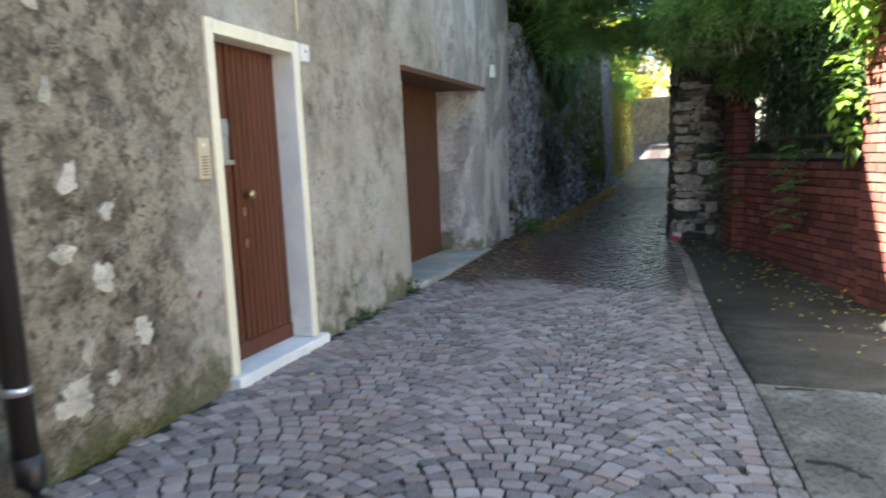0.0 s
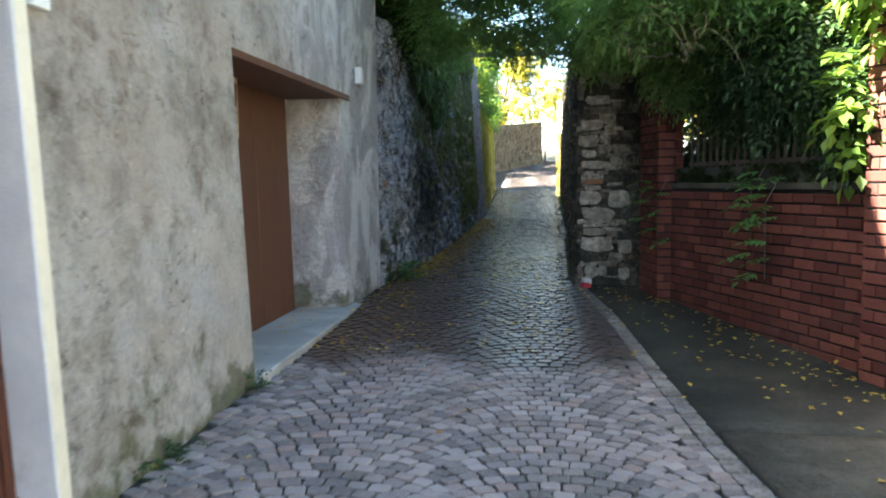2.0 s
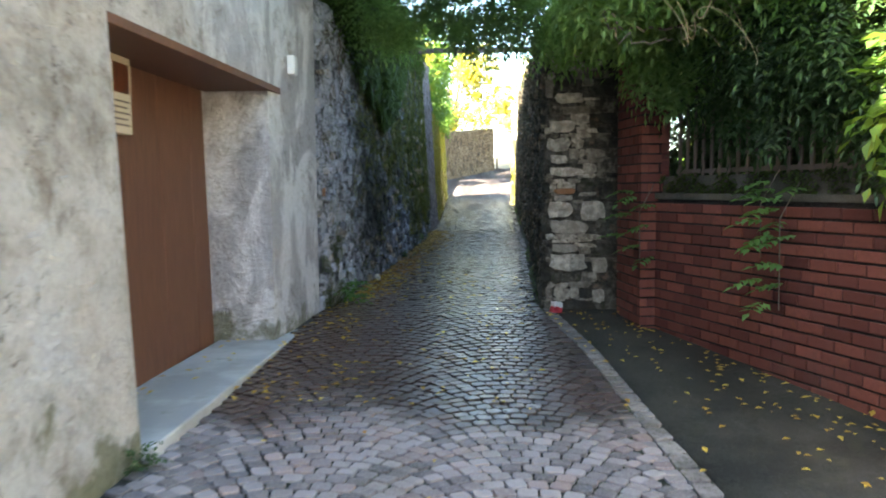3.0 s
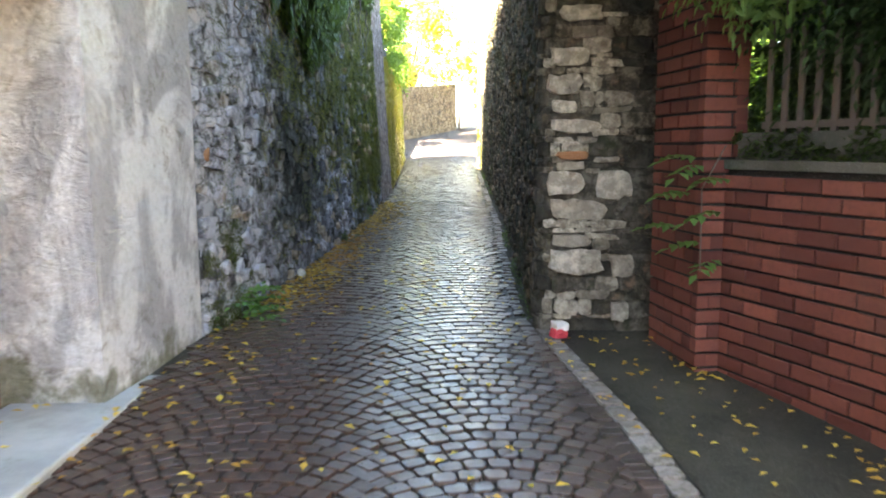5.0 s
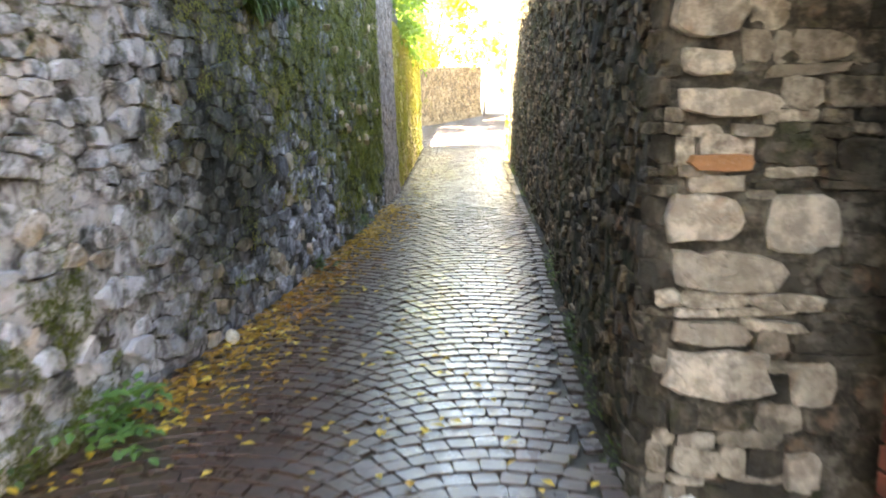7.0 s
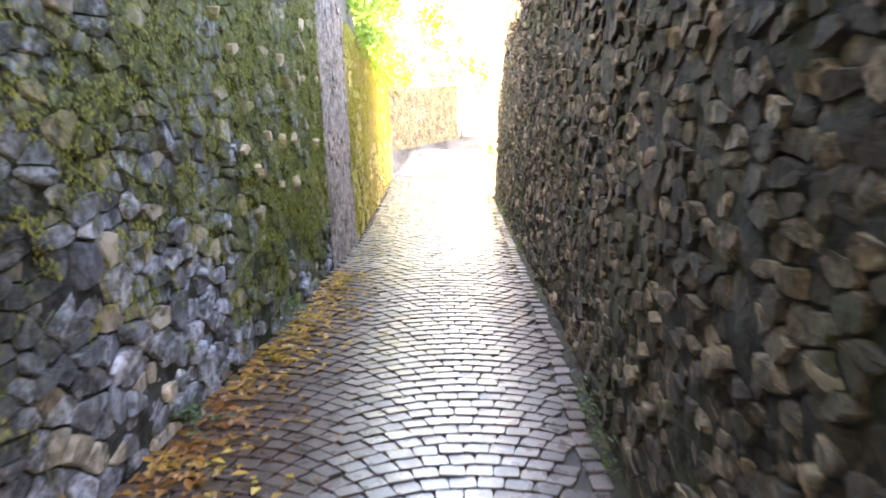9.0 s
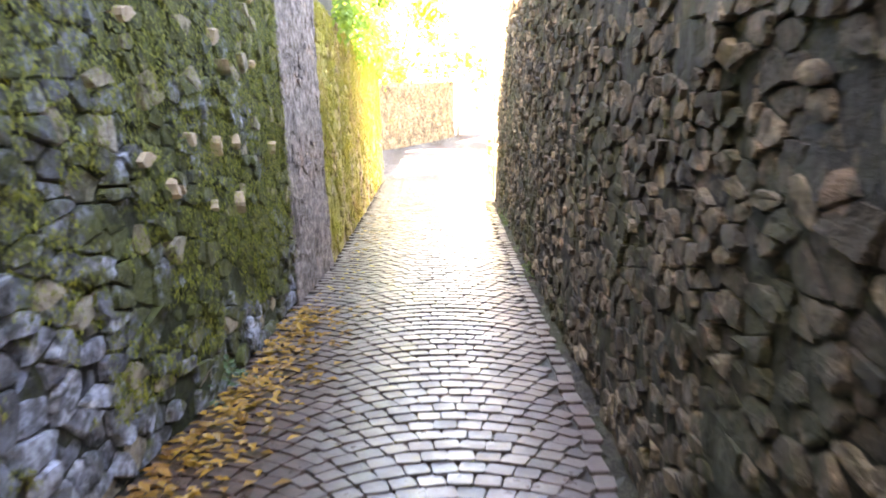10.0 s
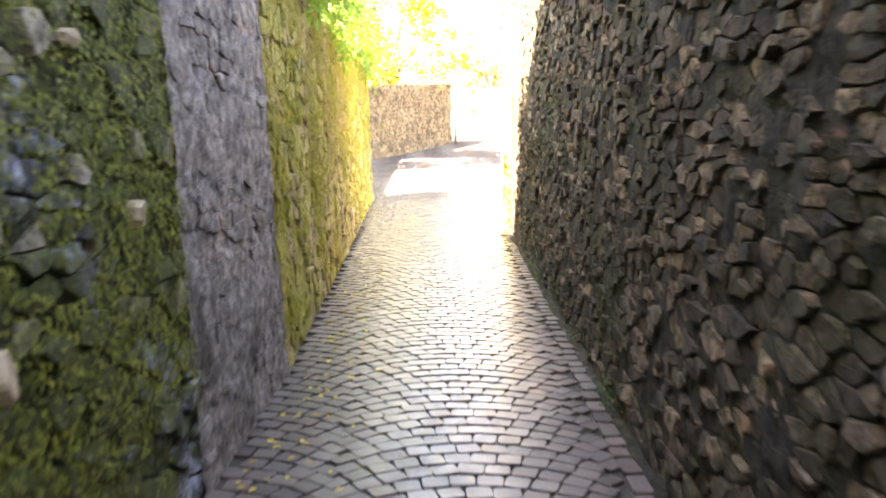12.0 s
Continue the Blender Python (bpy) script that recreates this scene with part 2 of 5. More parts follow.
MAT = {
    "sett": cobble_material(),
    "joint": joint_material(),
    "plaster": plaster_material(),
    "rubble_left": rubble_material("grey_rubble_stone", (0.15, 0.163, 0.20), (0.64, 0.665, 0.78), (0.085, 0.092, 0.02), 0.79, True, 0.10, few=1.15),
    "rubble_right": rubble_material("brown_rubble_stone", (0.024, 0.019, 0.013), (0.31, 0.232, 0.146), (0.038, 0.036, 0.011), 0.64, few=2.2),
    "rubble_pier": rubble_material("pale_slab_stone", (0.44, 0.385, 0.32), (0.78, 0.70, 0.60), (0.06, 0.058, 0.03), 0.86, stain=0.45, grain=0.65),
    # Both beddings are darkened so the crevices' shade sits in their colour.
    "bed_left": rubble_material("crevice_shade_bedding", (0.03, 0.03, 0.03), (0.10, 0.098, 0.10), (0.035, 0.04, 0.010), 0.72, True, 0.10),
    "bed_right": rubble_material("brown_crevice_shade_bedding", (0.010, 0.008, 0.0055), (0.042, 0.033, 0.022), (0.024, 0.025, 0.008), 0.58),
    "pier_slab": rubble_material("brown_thin_slab_stone", (0.26, 0.225, 0.18), (0.70, 0.62, 0.52), (0.06, 0.06, 0.026), 0.76, stain=0.6, grain=0.8),
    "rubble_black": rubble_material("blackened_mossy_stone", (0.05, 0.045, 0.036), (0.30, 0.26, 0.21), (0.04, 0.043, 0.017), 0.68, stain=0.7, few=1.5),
    "rubble_dark": rubble_material("dark_pier_mortar", (0.07, 0.062, 0.05), (0.20, 0.178, 0.145), (0.035, 0.038, 0.016), 0.70, stain=0.6),
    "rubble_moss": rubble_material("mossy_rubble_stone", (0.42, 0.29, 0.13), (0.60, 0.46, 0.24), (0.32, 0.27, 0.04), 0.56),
    "rubble_far": rubble_material("ochre_rubble_stone", (0.24, 0.155, 0.08), (0.38, 0.26, 0.15), (0.14, 0.12, 0.03), 0.74),
    "mortar": concrete_material("dark_bedding_mortar", (0.05, 0.045, 0.038), (0.10, 0.09, 0.075), (0.03, 0.034, 0.018)),
    "brick": brick_material(),
    # Near-black mortar: the shadow inside the raked joints is put into its colour.
    "brick_joint": concrete_material("shaded_brick_mortar", (0.012, 0.010, 0.009), (0.028, 0.022, 0.02), (0.012, 0.010, 0.009)),
    "concrete": concrete_material("stained_concrete", (0.19, 0.17, 0.14), (0.42, 0.385, 0.325), (0.07, 0.068, 0.04), rot=0.8),
    "edging": concrete_material("pale_edging_stone", (0.15, 0.135, 0.13), (0.28, 0.255, 0.24), (0.08, 0.072, 0.062), rot=0.7),
    "coping": concrete_material("dark_mossy_coping", (0.05, 0.046, 0.036), (0.10, 0.09, 0.072), (0.03, 0.036, 0.015)),
    "mid_slab": concrete_material("grey_brown_slab", (0.055, 0.046, 0.035), (0.11, 0.094, 0.072), (0.03, 0.03, 0.016), 0.3, 0.6),
    "light_slab": concrete_material("pale_worn_slab", (0.24, 0.23, 0.21), (0.36, 0.35, 0.33), (0.14, 0.13, 0.11)),
    "sill": concrete_material("grey_threshold_concrete", (0.30, 0.30, 0.285), (0.44, 0.44, 0.42), (0.17, 0.19, 0.12)),
    "asphalt": concrete_material("damp_asphalt", (0.018, 0.017, 0.013), (0.05, 0.046, 0.036), (0.016, 0.020, 0.010), 0.5, 0.4),
    "pilaster": rubble_material("brown_grey_cement", (0.24, 0.195, 0.175), (0.38, 0.315, 0.285), (0.05, 0.045, 0.035), 0.78),
    "marble": concrete_material("white_marble_surround", (0.60, 0.61, 0.63), (0.74, 0.74, 0.74), (0.50, 0.50, 0.46)),
    "pale": concrete_material("pale_lime_patch", (0.36, 0.335, 0.29), (0.58, 0.55, 0.50), (0.22, 0.19, 0.15), rot=0.55),
    "pale_wall": concrete_material("sunny_whitewash", (0.58, 0.55, 0.48), (0.74, 0.71, 0.64), (0.42, 0.38, 0.30)),
    "cream": plain_material("cream_paint", (0.72, 0.66, 0.52), 0.8),
    "door": wood_material("red_brown_boards", (0.05, 0.015, 0.007), (0.15, 0.046, 0.018), 0.42),
    # Darker than the boards, so the grooves' shade is in the backing colour.
    "groove_shade": wood_material("board_groove_shade", (0.02, 0.008, 0.005), (0.035, 0.012, 0.007), 0.7),
    "garage": wood_material("faded_brown_paint", (0.105, 0.047, 0.027), (0.165, 0.077, 0.045), 0.6),
    "soil": concrete_material("earth", (0.10, 0.085, 0.06), (0.16, 0.14, 0.10), (0.06, 0.08, 0.03)),
    "roof": concrete_material("roof_tile", (0.30, 0.15, 0.09), (0.40, 0.22, 0.14), (0.2, 0.12, 0.09)),
    "brass": plain_material("dull_brass", (0.45, 0.33, 0.17), 0.35, 0.9),
    "dark_metal": plain_material("brown_black_pipe_paint", (0.035, 0.03, 0.03), 0.35, 0.2),
    "steel": plain_material("zinc_band", (0.55, 0.55, 0.56), 0.4, 0.8),
    "iron": plain_material("rusty_fence_iron", (0.16, 0.12, 0.10), 0.6, 0.3),
    "box_grey": plain_material("grey_letterbox_steel", (0.38, 0.38, 0.38), 0.4, 0.5),
    "box_white": plain_material("white_plastic", (0.72, 0.72, 0.70), 0.5),
    "beige": plain_material("beige_intercom_plastic", (0.50, 0.42, 0.30), 0.5),
    # One wisteria in two tones: wine is its shaded copy, canopy its lit copy.
    "wine": leaf_material("shaded_wisteria_leaves", (0.016, 0.038, 0.014), (0.055, 0.10, 0.032), None, 0.15),
    "canopy": leaf_material("lit_wisteria_leaves", (0.09, 0.18, 0.06), (0.22, 0.34, 0.12), None, 0.55),
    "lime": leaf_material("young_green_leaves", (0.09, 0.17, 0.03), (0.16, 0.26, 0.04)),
    "ivy": leaf_material("dark_ivy_leaves", (0.018, 0.04, 0.014), (0.04, 0.075, 0.02)),
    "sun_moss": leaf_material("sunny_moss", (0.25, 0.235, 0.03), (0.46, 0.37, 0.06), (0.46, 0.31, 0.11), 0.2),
    "orange": concrete_material("orange_brick_chip", (0.26, 0.125, 0.06), (0.36, 0.18, 0.09), (0.16, 0.10, 0.06)),
    "trail": leaf_material("fresh_vine_leaves", (0.07, 0.16, 0.05), (0.11, 0.22, 0.07)),
    "mossy": leaf_material("dark_moss", (0.06, 0.075, 0.014), (0.30, 0.285, 0.044), None, 0.2),
    "damp_moss": leaf_material("damp_dark_moss", (0.03, 0.042, 0.012), (0.12, 0.14, 0.035), None, 0.2),
    "pile": leaf_material("brown_leaf_litter", (0.50, 0.27, 0.05), (0.14, 0.06, 0.022), (0.24, 0.085, 0.022)),
    "tan": concrete_material("tan_bare_stone", (0.34, 0.245, 0.16), (0.50, 0.37, 0.25), (0.14, 0.10, 0.065), rot=0.4),
    "tan_dark": concrete_material("ochre_wall_stone", (0.10, 0.075, 0.045), (0.23, 0.17, 0.10), (0.05, 0.04, 0.022), rot=0.6),
    "gold": leaf_material("yellow_green_leaves", (0.22, 0.20, 0.03), (0.38, 0.31, 0.045)),
    "fallen": leaf_material("fallen_yellow_leaves", (0.75, 0.56, 0.11), (0.42, 0.22, 0.05), (0.34, 0.13, 0.03)),
    "bark": wood_material("grey_vine_bark", (0.10, 0.08, 0.065), (0.2, 0.17, 0.14), 0.9),
    "twig": wood_material("pale_vine_stem", (0.24, 0.2, 0.12), (0.36, 0.31, 0.2), 0.8),
    "red": plain_material("red_paper", (0.55, 0.05, 0.07), 0.6),
}


# ---- building helpers ----
R = random.Random(7)


def mesh_of(name, verts, faces, smooth=False):
    me = bpy.data.meshes.new(name)
    me.from_pydata([tuple(v) for v in verts], [], faces)
    me.update()
    if smooth:
        me.polygons.foreach_set("use_smooth", [True] * len(me.polygons))
    return me


def part(name, data, material, parent=None, label="", m=None):
    """Links a bmesh or mesh as one object, under a thing where parent is given."""
    if isinstance(data, bmesh.types.BMesh):
        me = bpy.data.meshes.new(name)
        data.normal_update()
        data.to_mesh(me)
        data.free()
    else:
        me = data
    if material and not me.materials:
        me.materials.append(MAT[material])
    ob = new(name, me)
    if parent:
        ob.parent = parent
    if m is not None:
        ob.matrix_basis = m
    return tagged(ob, label) if label else ob


def empty(name, label, category, x=0, y=0, z=0, group="", kind="", rz=0):
    ob = new(name)
    ob.matrix_basis = pose(x, y, z, 0, 0, rz)
    ob.empty_display_size = 0.1
    return tagged(ob, label, category, group, kind)


def add_box(bm, x0, x1, y0, y1, z0, z1, bevel=0.0):
    r = bmesh.ops.create_cube(bm, size=1)
    vs = r["verts"]
    for v in vs:
        v.co = Vector((x0 + (v.co.x + 0.5) * (x1 - x0), y0 + (v.co.y + 0.5) * (y1 - y0), z0 + (v.co.z + 0.5) * (z1 - z0)))
    if bevel:
        es = {e for v in vs for e in v.link_edges}
        bmesh.ops.bevel(bm, geom=list(es), offset=bevel, segments=2, affect="EDGES", profile=0.5)
    return bm


def box(x0, x1, y0, y1, z0, z1, bevel=0.0):
    return add_box(bmesh.new(), x0, x1, y0, y1, z0, z1, bevel)


def lathe(profile, n=16):
    """A turned body about z: rows of radius, height."""
    vs, fs = [], []
    for r, z in profile:
        vs += [(r * math.cos(2 * math.pi * i / n), r * math.sin(2 * math.pi * i / n), z) for i in range(n)]
    for k in range(len(profile) - 1):
        fs += [(k * n + i, k * n + (i + 1) % n, (k + 1) * n + (i + 1) % n, (k + 1) * n + i) for i in range(n)]
    fs += [tuple(range(n))[::-1], tuple(range((len(profile) - 1) * n, len(profile) * n))]
    return mesh_of("turned", vs, fs, True)


def tube(points, radius, name="tube", n=7, taper=1.0):
    """A round rod along points."""
    vs, fs = [], []
    pts = [Vector(p) for p in points]
    for k, p in enumerate(pts):
        d = (pts[min(k + 1, len(pts) - 1)] - pts[max(k - 1, 0)]).normalized()
        a = d.orthogonal().normalized()
        b = d.cross(a)
        r = radius * (1 + (taper - 1) * k / max(1, len(pts) - 1))
        vs += [p + r * (math.cos(2 * math.pi * i / n) * a + math.sin(2 * math.pi * i / n) * b) for i in range(n)]
    for k in range(len(pts) - 1):
        fs += [(k * n + i, k * n + (i + 1) % n, (k + 1) * n + (i + 1) % n, (k + 1) * n + i) for i in range(n)]
    fs += [tuple(range(n))[::-1], tuple(range((len(pts) - 1) * n, len(pts) * n))]
    return mesh_of(name, vs, fs, True)


def prism(points, z0, z1):
    """An upright block over a plan outline."""
    n = len(points)
    vs = [(x, y, z0) for x, y in points] + [(x, y, z1) for x, y in points]
    fs = [tuple(range(n))[::-1], tuple(range(n, 2 * n))] + [(i, (i + 1) % n, n + (i + 1) % n, n + i) for i in range(n)]
    bm = bmesh.new()
    bm.from_mesh(mesh_of("prism", vs, fs))
    bmesh.ops.recalc_face_normals(bm, faces=bm.faces)
    return bm


def lerp_rows(rows, v):
    for (a, p), (b, q) in zip(rows, rows[1:]):
        if v <= b:
            s = max(0.0, (v - a) / (b - a))
            return p + (q - p) * s
    return rows[-1][1]


# ---- plan ----
RISE = [(-80, -1.0), (0, -0.03), (6.5, -0.01), (8, 0.04), (9.4, 0.11), (12, 0.25), (15.4, 0.47), (18.8, 0.70), (20.4, 0.78), (24, 0.93), (27, 1.07), (30, 1.2), (34, 1.46), (38, 1.75), (41, 1.98), (45, 2.5), (60, 4.1), (400, 8.0)]


def ground_z(x, y):
    """The lane climbs ahead, and leans up a little towards the house."""
    cross = lerp_rows([(-80, 0.03), (7, 0.03), (10, 0.0), (400, 0.0)], y)
    return lerp_rows(RISE, y) - cross * max(-3.2, min(1.0, x))


LEFT = [(-10, -2.70), (10.4, -2.68), (11.72, -2.52), (12.05, -2.43), (14.7, -2.03), (17, -1.80), (19.2, -1.66), (20.4, -1.60), (24, -1.62), (29.5, -1.66)]
RIGHT = [(11.8, -0.12), (15.3, 0.04), (16.5, 0.12), (18.7, 0.17), (25.7, 0.44)]


def left_x(y):
    return lerp_rows(LEFT, y)


def right_x(y):
    return lerp_rows(RIGHT, y)


def lean(y):
    """How far the old house front leans back, per metre of height."""
    return 0.038 * max(0.0, min(1.0, (10.8 - y) / 2.5))


def left_lean(y):
    """How far the rubble walls lean back, per metre of height."""
    return lerp_rows([(-10, 0.02), (12.5, 0.02), (16.5, 0.055), (60, 0.055)], y)


def kerb_x(y):
    return lerp_rows([(-10, 0.7), (3.6, 0.47), (5.06, 0.40), (6.84, 0.25), (10.1, 0.06), (11.6, -0.12), (12.2, -0.15)], y)


# ---- ground ----
def ground_sheet():
    ys = sorted(set([-80, -40, -20, -10] + [i * 0.5 for i in range(-10, 100)] + [55, 60, 80, 120, 200, 400]))
    xs = [-200, -60, -20, -8, -4, -3.2, -2.5, -2, -1.5, -1, -0.5, 0, 0.5, 1, 2, 4, 8, 20, 60, 200]
    vs = [(x, y, ground_z(x, y) - 0.016) for y in ys for x in xs]
    n = len(xs)
    fs = [(j * n + i, j * n + i + 1, (j + 1) * n + i + 1, (j + 1) * n + i) for j in range(len(ys) - 1) for i in range(n - 1)]
    g = part("ground", mesh_of("ground", vs, fs, True), "joint")
    return tagged(g, "dark sandy joints and earth under the lane", "ground", kind="structure")


ground = ground_sheet()


def strip(name, left, right, y0, y1, lift, material, label, category, step=0.25, parts=4):
    vs, fs = [], []
    k = 0
    y = y0
    while y < y1 - 1e-6 or k == 0:
        for i in range(parts + 1):
            x = left(y) + (right(y) - left(y)) * i / parts
            vs.append((x, y, ground_z(x, y) + lift + 0.004 * noise.noise((x * 2, y * 2, 0))))
        k += 1
        y = min(y + step, y1)
        if y >= y1 - 1e-6:
            for i in range(parts + 1):
                x = left(y) + (right(y) - left(y)) * i / parts
                vs.append((x, y, ground_z(x, y) + lift))
            k += 1
            break
    n = parts + 1
    fs = [(j * n + i, j * n + i + 1, (j + 1) * n + i + 1, (j + 1) * n + i) for j in range(k - 1) for i in range(parts)]
    base = len(vs)
    vs += [(x, yy, z - 0.09) for x, yy, z in vs]
    rim = [j * n for j in range(k)] + [(k - 1) * n + i for i in range(1, n)] + [j * n + n - 1 for j in range(k - 2, -1, -1)] + [i for i in range(n - 2, 0, -1)]
    fs += [(a, b, b + base, a + base) for a, b in zip(rim, rim[1:] + rim[:1])]
    return tagged(part(name, mesh_of(name, vs, fs, True), material), label, category, kind="structure")


strip("pavement_1", lambda y: kerb_x(y) + 0.13, lambda y: 2.6, 7.06, 11.85, 0.0, "asphalt", "dark damp asphalt strip scattered with leaves beside the brick wall", "pavement")
strip("pavement_3", lambda y: kerb_x(y) + 0.15, lambda y: 2.9, 5.37, 7.03, 0.003, "mid_slab", "grey-brown concrete bay between asphalt and cracked slab", "pavement")
strip("pavement_2", lambda y: kerb_x(y) + 0.13, lambda y: 6.0, -8.0, 5.31, 0.004, "concrete", "worn cracked concrete slab beside the setts", "pavement")


# ---- house front with its openings ----
DOOR_Y0, DOOR_Y1, DOOR_TOP = 4.20, 5.28, 2.34
GAR_Y0, GAR_Y1, GAR_TOP, GAR_Y1T = 7.62, 10.45, 2.46, 10.75


def house_top(y):
    """Unseen gable line, stepped beside the front door to shape the shadow on the pillar."""
    return lerp_rows([(-20, 5.0), (3.9, 5.0), (4.2, 5.5), (5.28, 7.4), (20, 7.6)], y)


def house_wall():
    bm = bmesh.new()
    T = 0.75
    cuts = [-9.0, -4, 0, 2, 3.9, DOOR_Y0, DOOR_Y1, 5.7, 6.4, GAR_Y0, 9.0, GAR_Y1, 11.72]
    for a, b in zip(cuts, cuts[1:]):
        z0 = -0.4
        if abs(a - DOOR_Y0) < 1e-6:
            z0 = DOOR_TOP
        elif GAR_Y0 - 1e-6 <= a < GAR_Y1 - 1e-6:
            z0 = GAR_TOP
        add_box(bm, -T, 0, a, b, z0, 99)
    bmesh.ops.remove_doubles(bm, verts=bm.verts, dist=1e-5)
    inner = [f for f in bm.faces if abs(f.normal.y) > 0.9 and len([g for g in bm.faces if g is not f and (g.calc_center_median() - f.calc_center_median()).length < 1e-4])]
    if inner:
        bmesh.ops.delete(bm, geom=inner, context="FACES")
    for v in bm.verts:
        if abs(v.co.y - GAR_Y1) < 1e-4 and abs(v.co.z - GAR_TOP) < 1e-3:
            v.co.y = GAR_Y1T
    for v in bm.verts:
        if v.co.z > 50:
            v.co.z = house_top(v.co.y)
        y, z = v.co.y, v.co.z
        v.co.x += left_x(y) - lean(y) * z
    bmesh.ops.recalc_face_normals(bm, faces=bm.faces)
    w = part("wall_house", bm, "plaster")
    tagged(w, "grey-brown weathered plaster house wall with stains and flaking", "wall", kind="structure")
    return w


wall_house = house_wall()


def house_body():
    ys = [-9.0, 3.9, 4.2, 5.28, 11.7]
    vs = [(x, y, z) for y in ys for x, z in ((-3.9, -0.5), (-3.9, house_top(y)), (-11, house_top(y)), (-11, -0.5))]
    fs = [(4 * k + i, 4 * k + (i + 1) % 4, 4 * k + 4 + (i + 1) % 4, 4 * k + 4 + i) for k in range(4) for i in range(4)] + [(3, 2, 1, 0), (16, 17, 18, 19)]
    b = part("wall_back", mesh_of("wall_back", vs, fs), "plaster")
    tagged(b, "plain plaster body of the house", "wall", kind="structure")
    vs = [(x, y, house_top(y) + z) for y in [-9.3, 3.9, 4.2, 5.28, 11.9] for x, z in ((-2.85, 0.01), (-2.85, 0.14), (-11.2, 0.14), (-11.2, 0.01))]
    r = part("roof_1", mesh_of("roof", vs, fs), "roof")
    tagged(r, "low tiled roof over the plaster house", "roof", kind="structure")


house_body()


def on_house(y, z, out=0.0):
    """A place on the leaning house front."""
    return Vector((left_x(y) - lean(y) * z + out, y, z))


def slanted(bm, y_ref):
    for v in bm.verts:
        v.co.x -= lean(y_ref) * v.co.z
    return bm


def front_door():
    x = left_x(4.6)
    d = empty("door_1", "closed red-brown vertical-board front door in a white stone surround", "door", x, 4.6, 0.0, kind="structure")
    def put(name, bm, material, parent=d, label=""):
        for v in bm.verts:
            v.co.x -= lean(4.6) * v.co.z
            v.co.y -= 4.6
        return part(name, bm, material, parent, label)
    put("step", box(-0.30, 0.07, 4.12, 5.44, -0.05, 0.13, 0.012), "marble", label="white marble threshold with chipped edge")
    put("jamb", box(-0.26, 0.018, 4.14, 4.225, 0.132, 2.37, 0.006), "cream", label="cream painted stone jamb")
    put("jamb", box(-0.26, 0.018, 5.25, 5.34, 0.132, 2.37, 0.006), "marble", label="white stone jamb with a yellowed edge")
    put("jamb_edge", box(0.0, 0.021, 5.262, 5.343, 0.135, 2.372, 0.004), "cream", label="yellowed cream front edge")
    put("lintel", box(-0.26, 0.016, 4.227, 5.248, 2.28, 2.368, 0.006), "cream", label="cream painted stone lintel")
    leaf = put("leaf", box(-0.215, -0.18, 4.20, 5.27, 0.132, 2.30, 0.003), "groove_shade")
    edges = [4.227 + 0.072 * i for i in range(6)] + [4.60 + 0.0722 * i for i in range(10)]
    for a, b in zip(edges, edges[1:]):
        put("plank", box(-0.181, -0.157, a + 0.0065, b - 0.0065, 0.25, 2.278, 0.004), "door", leaf)
    put("bottom_rail", box(-0.181, -0.150, 4.227, 5.249, 0.134, 0.247, 0.006), "door", leaf, "scuffed bottom rail")
    knob = part("knob", lathe([(0.012, 0), (0.012, 0.03), (0.03, 0.04), (0.034, 0.055), (0.026, 0.075), (0.008, 0.08)]), "brass", leaf, "round brass knob")
    knob.matrix_basis = pose(-0.16 - lean(4.6) * 1.26, 4.72 - 4.6, 1.26, 0, 90, 0)
    for z in (1.14, 0.92):
        plate = part("lock_plate", box(-0.161, -0.154, -0.014, 0.014, -0.03, 0.03, 0.004), "brass", leaf, "small keyhole plate")
        plate.matrix_basis = pose(-lean(4.6) * z, 4.70 - 4.6, z)
    return d


front_door()


def letter_flap():
    p = on_house(4.25, 1.62)
    b = empty("mail_box", "grey steel letter flap hung on the door edge", "mailbox", p.x - 0.03, 4.275, 1.49)
    body = part("body", box(-0.06, 0.03, -0.045, 0.05, 0, 0.27, 0.008), "box_grey", b)
    part("flap", box(0.026, 0.04, -0.04, 0.045, 0.16, 0.24, 0.006), "box_grey", body, "hinged slot flap")
    part("tray", box(-0.05, 0.05, -0.05, 0.075, -0.02, 0.01, 0.004), "box_grey", b)


letter_flap()


def intercom():
    p = on_house(4.015, 1.51)
    b = empty("intercom", "beige plastic intercom panel screwed on the plaster", "intercom", p.x, p.y, p.z)
    panel = part("panel", box(-0.01, 0.025, -0.06, 0.06, -0.125, 0.125, 0.008), "beige", b)
    for i in range(7):
        part("slot", box(0.024, 0.028, -0.03, 0.03, -0.10 + i * 0.018, -0.092 + i * 0.018), "iron", panel)
    part("button", box(0.024, 0.031, -0.025, 0.0, 0.07, 0.095, 0.003), "box_white", panel, "white call button")


intercom()


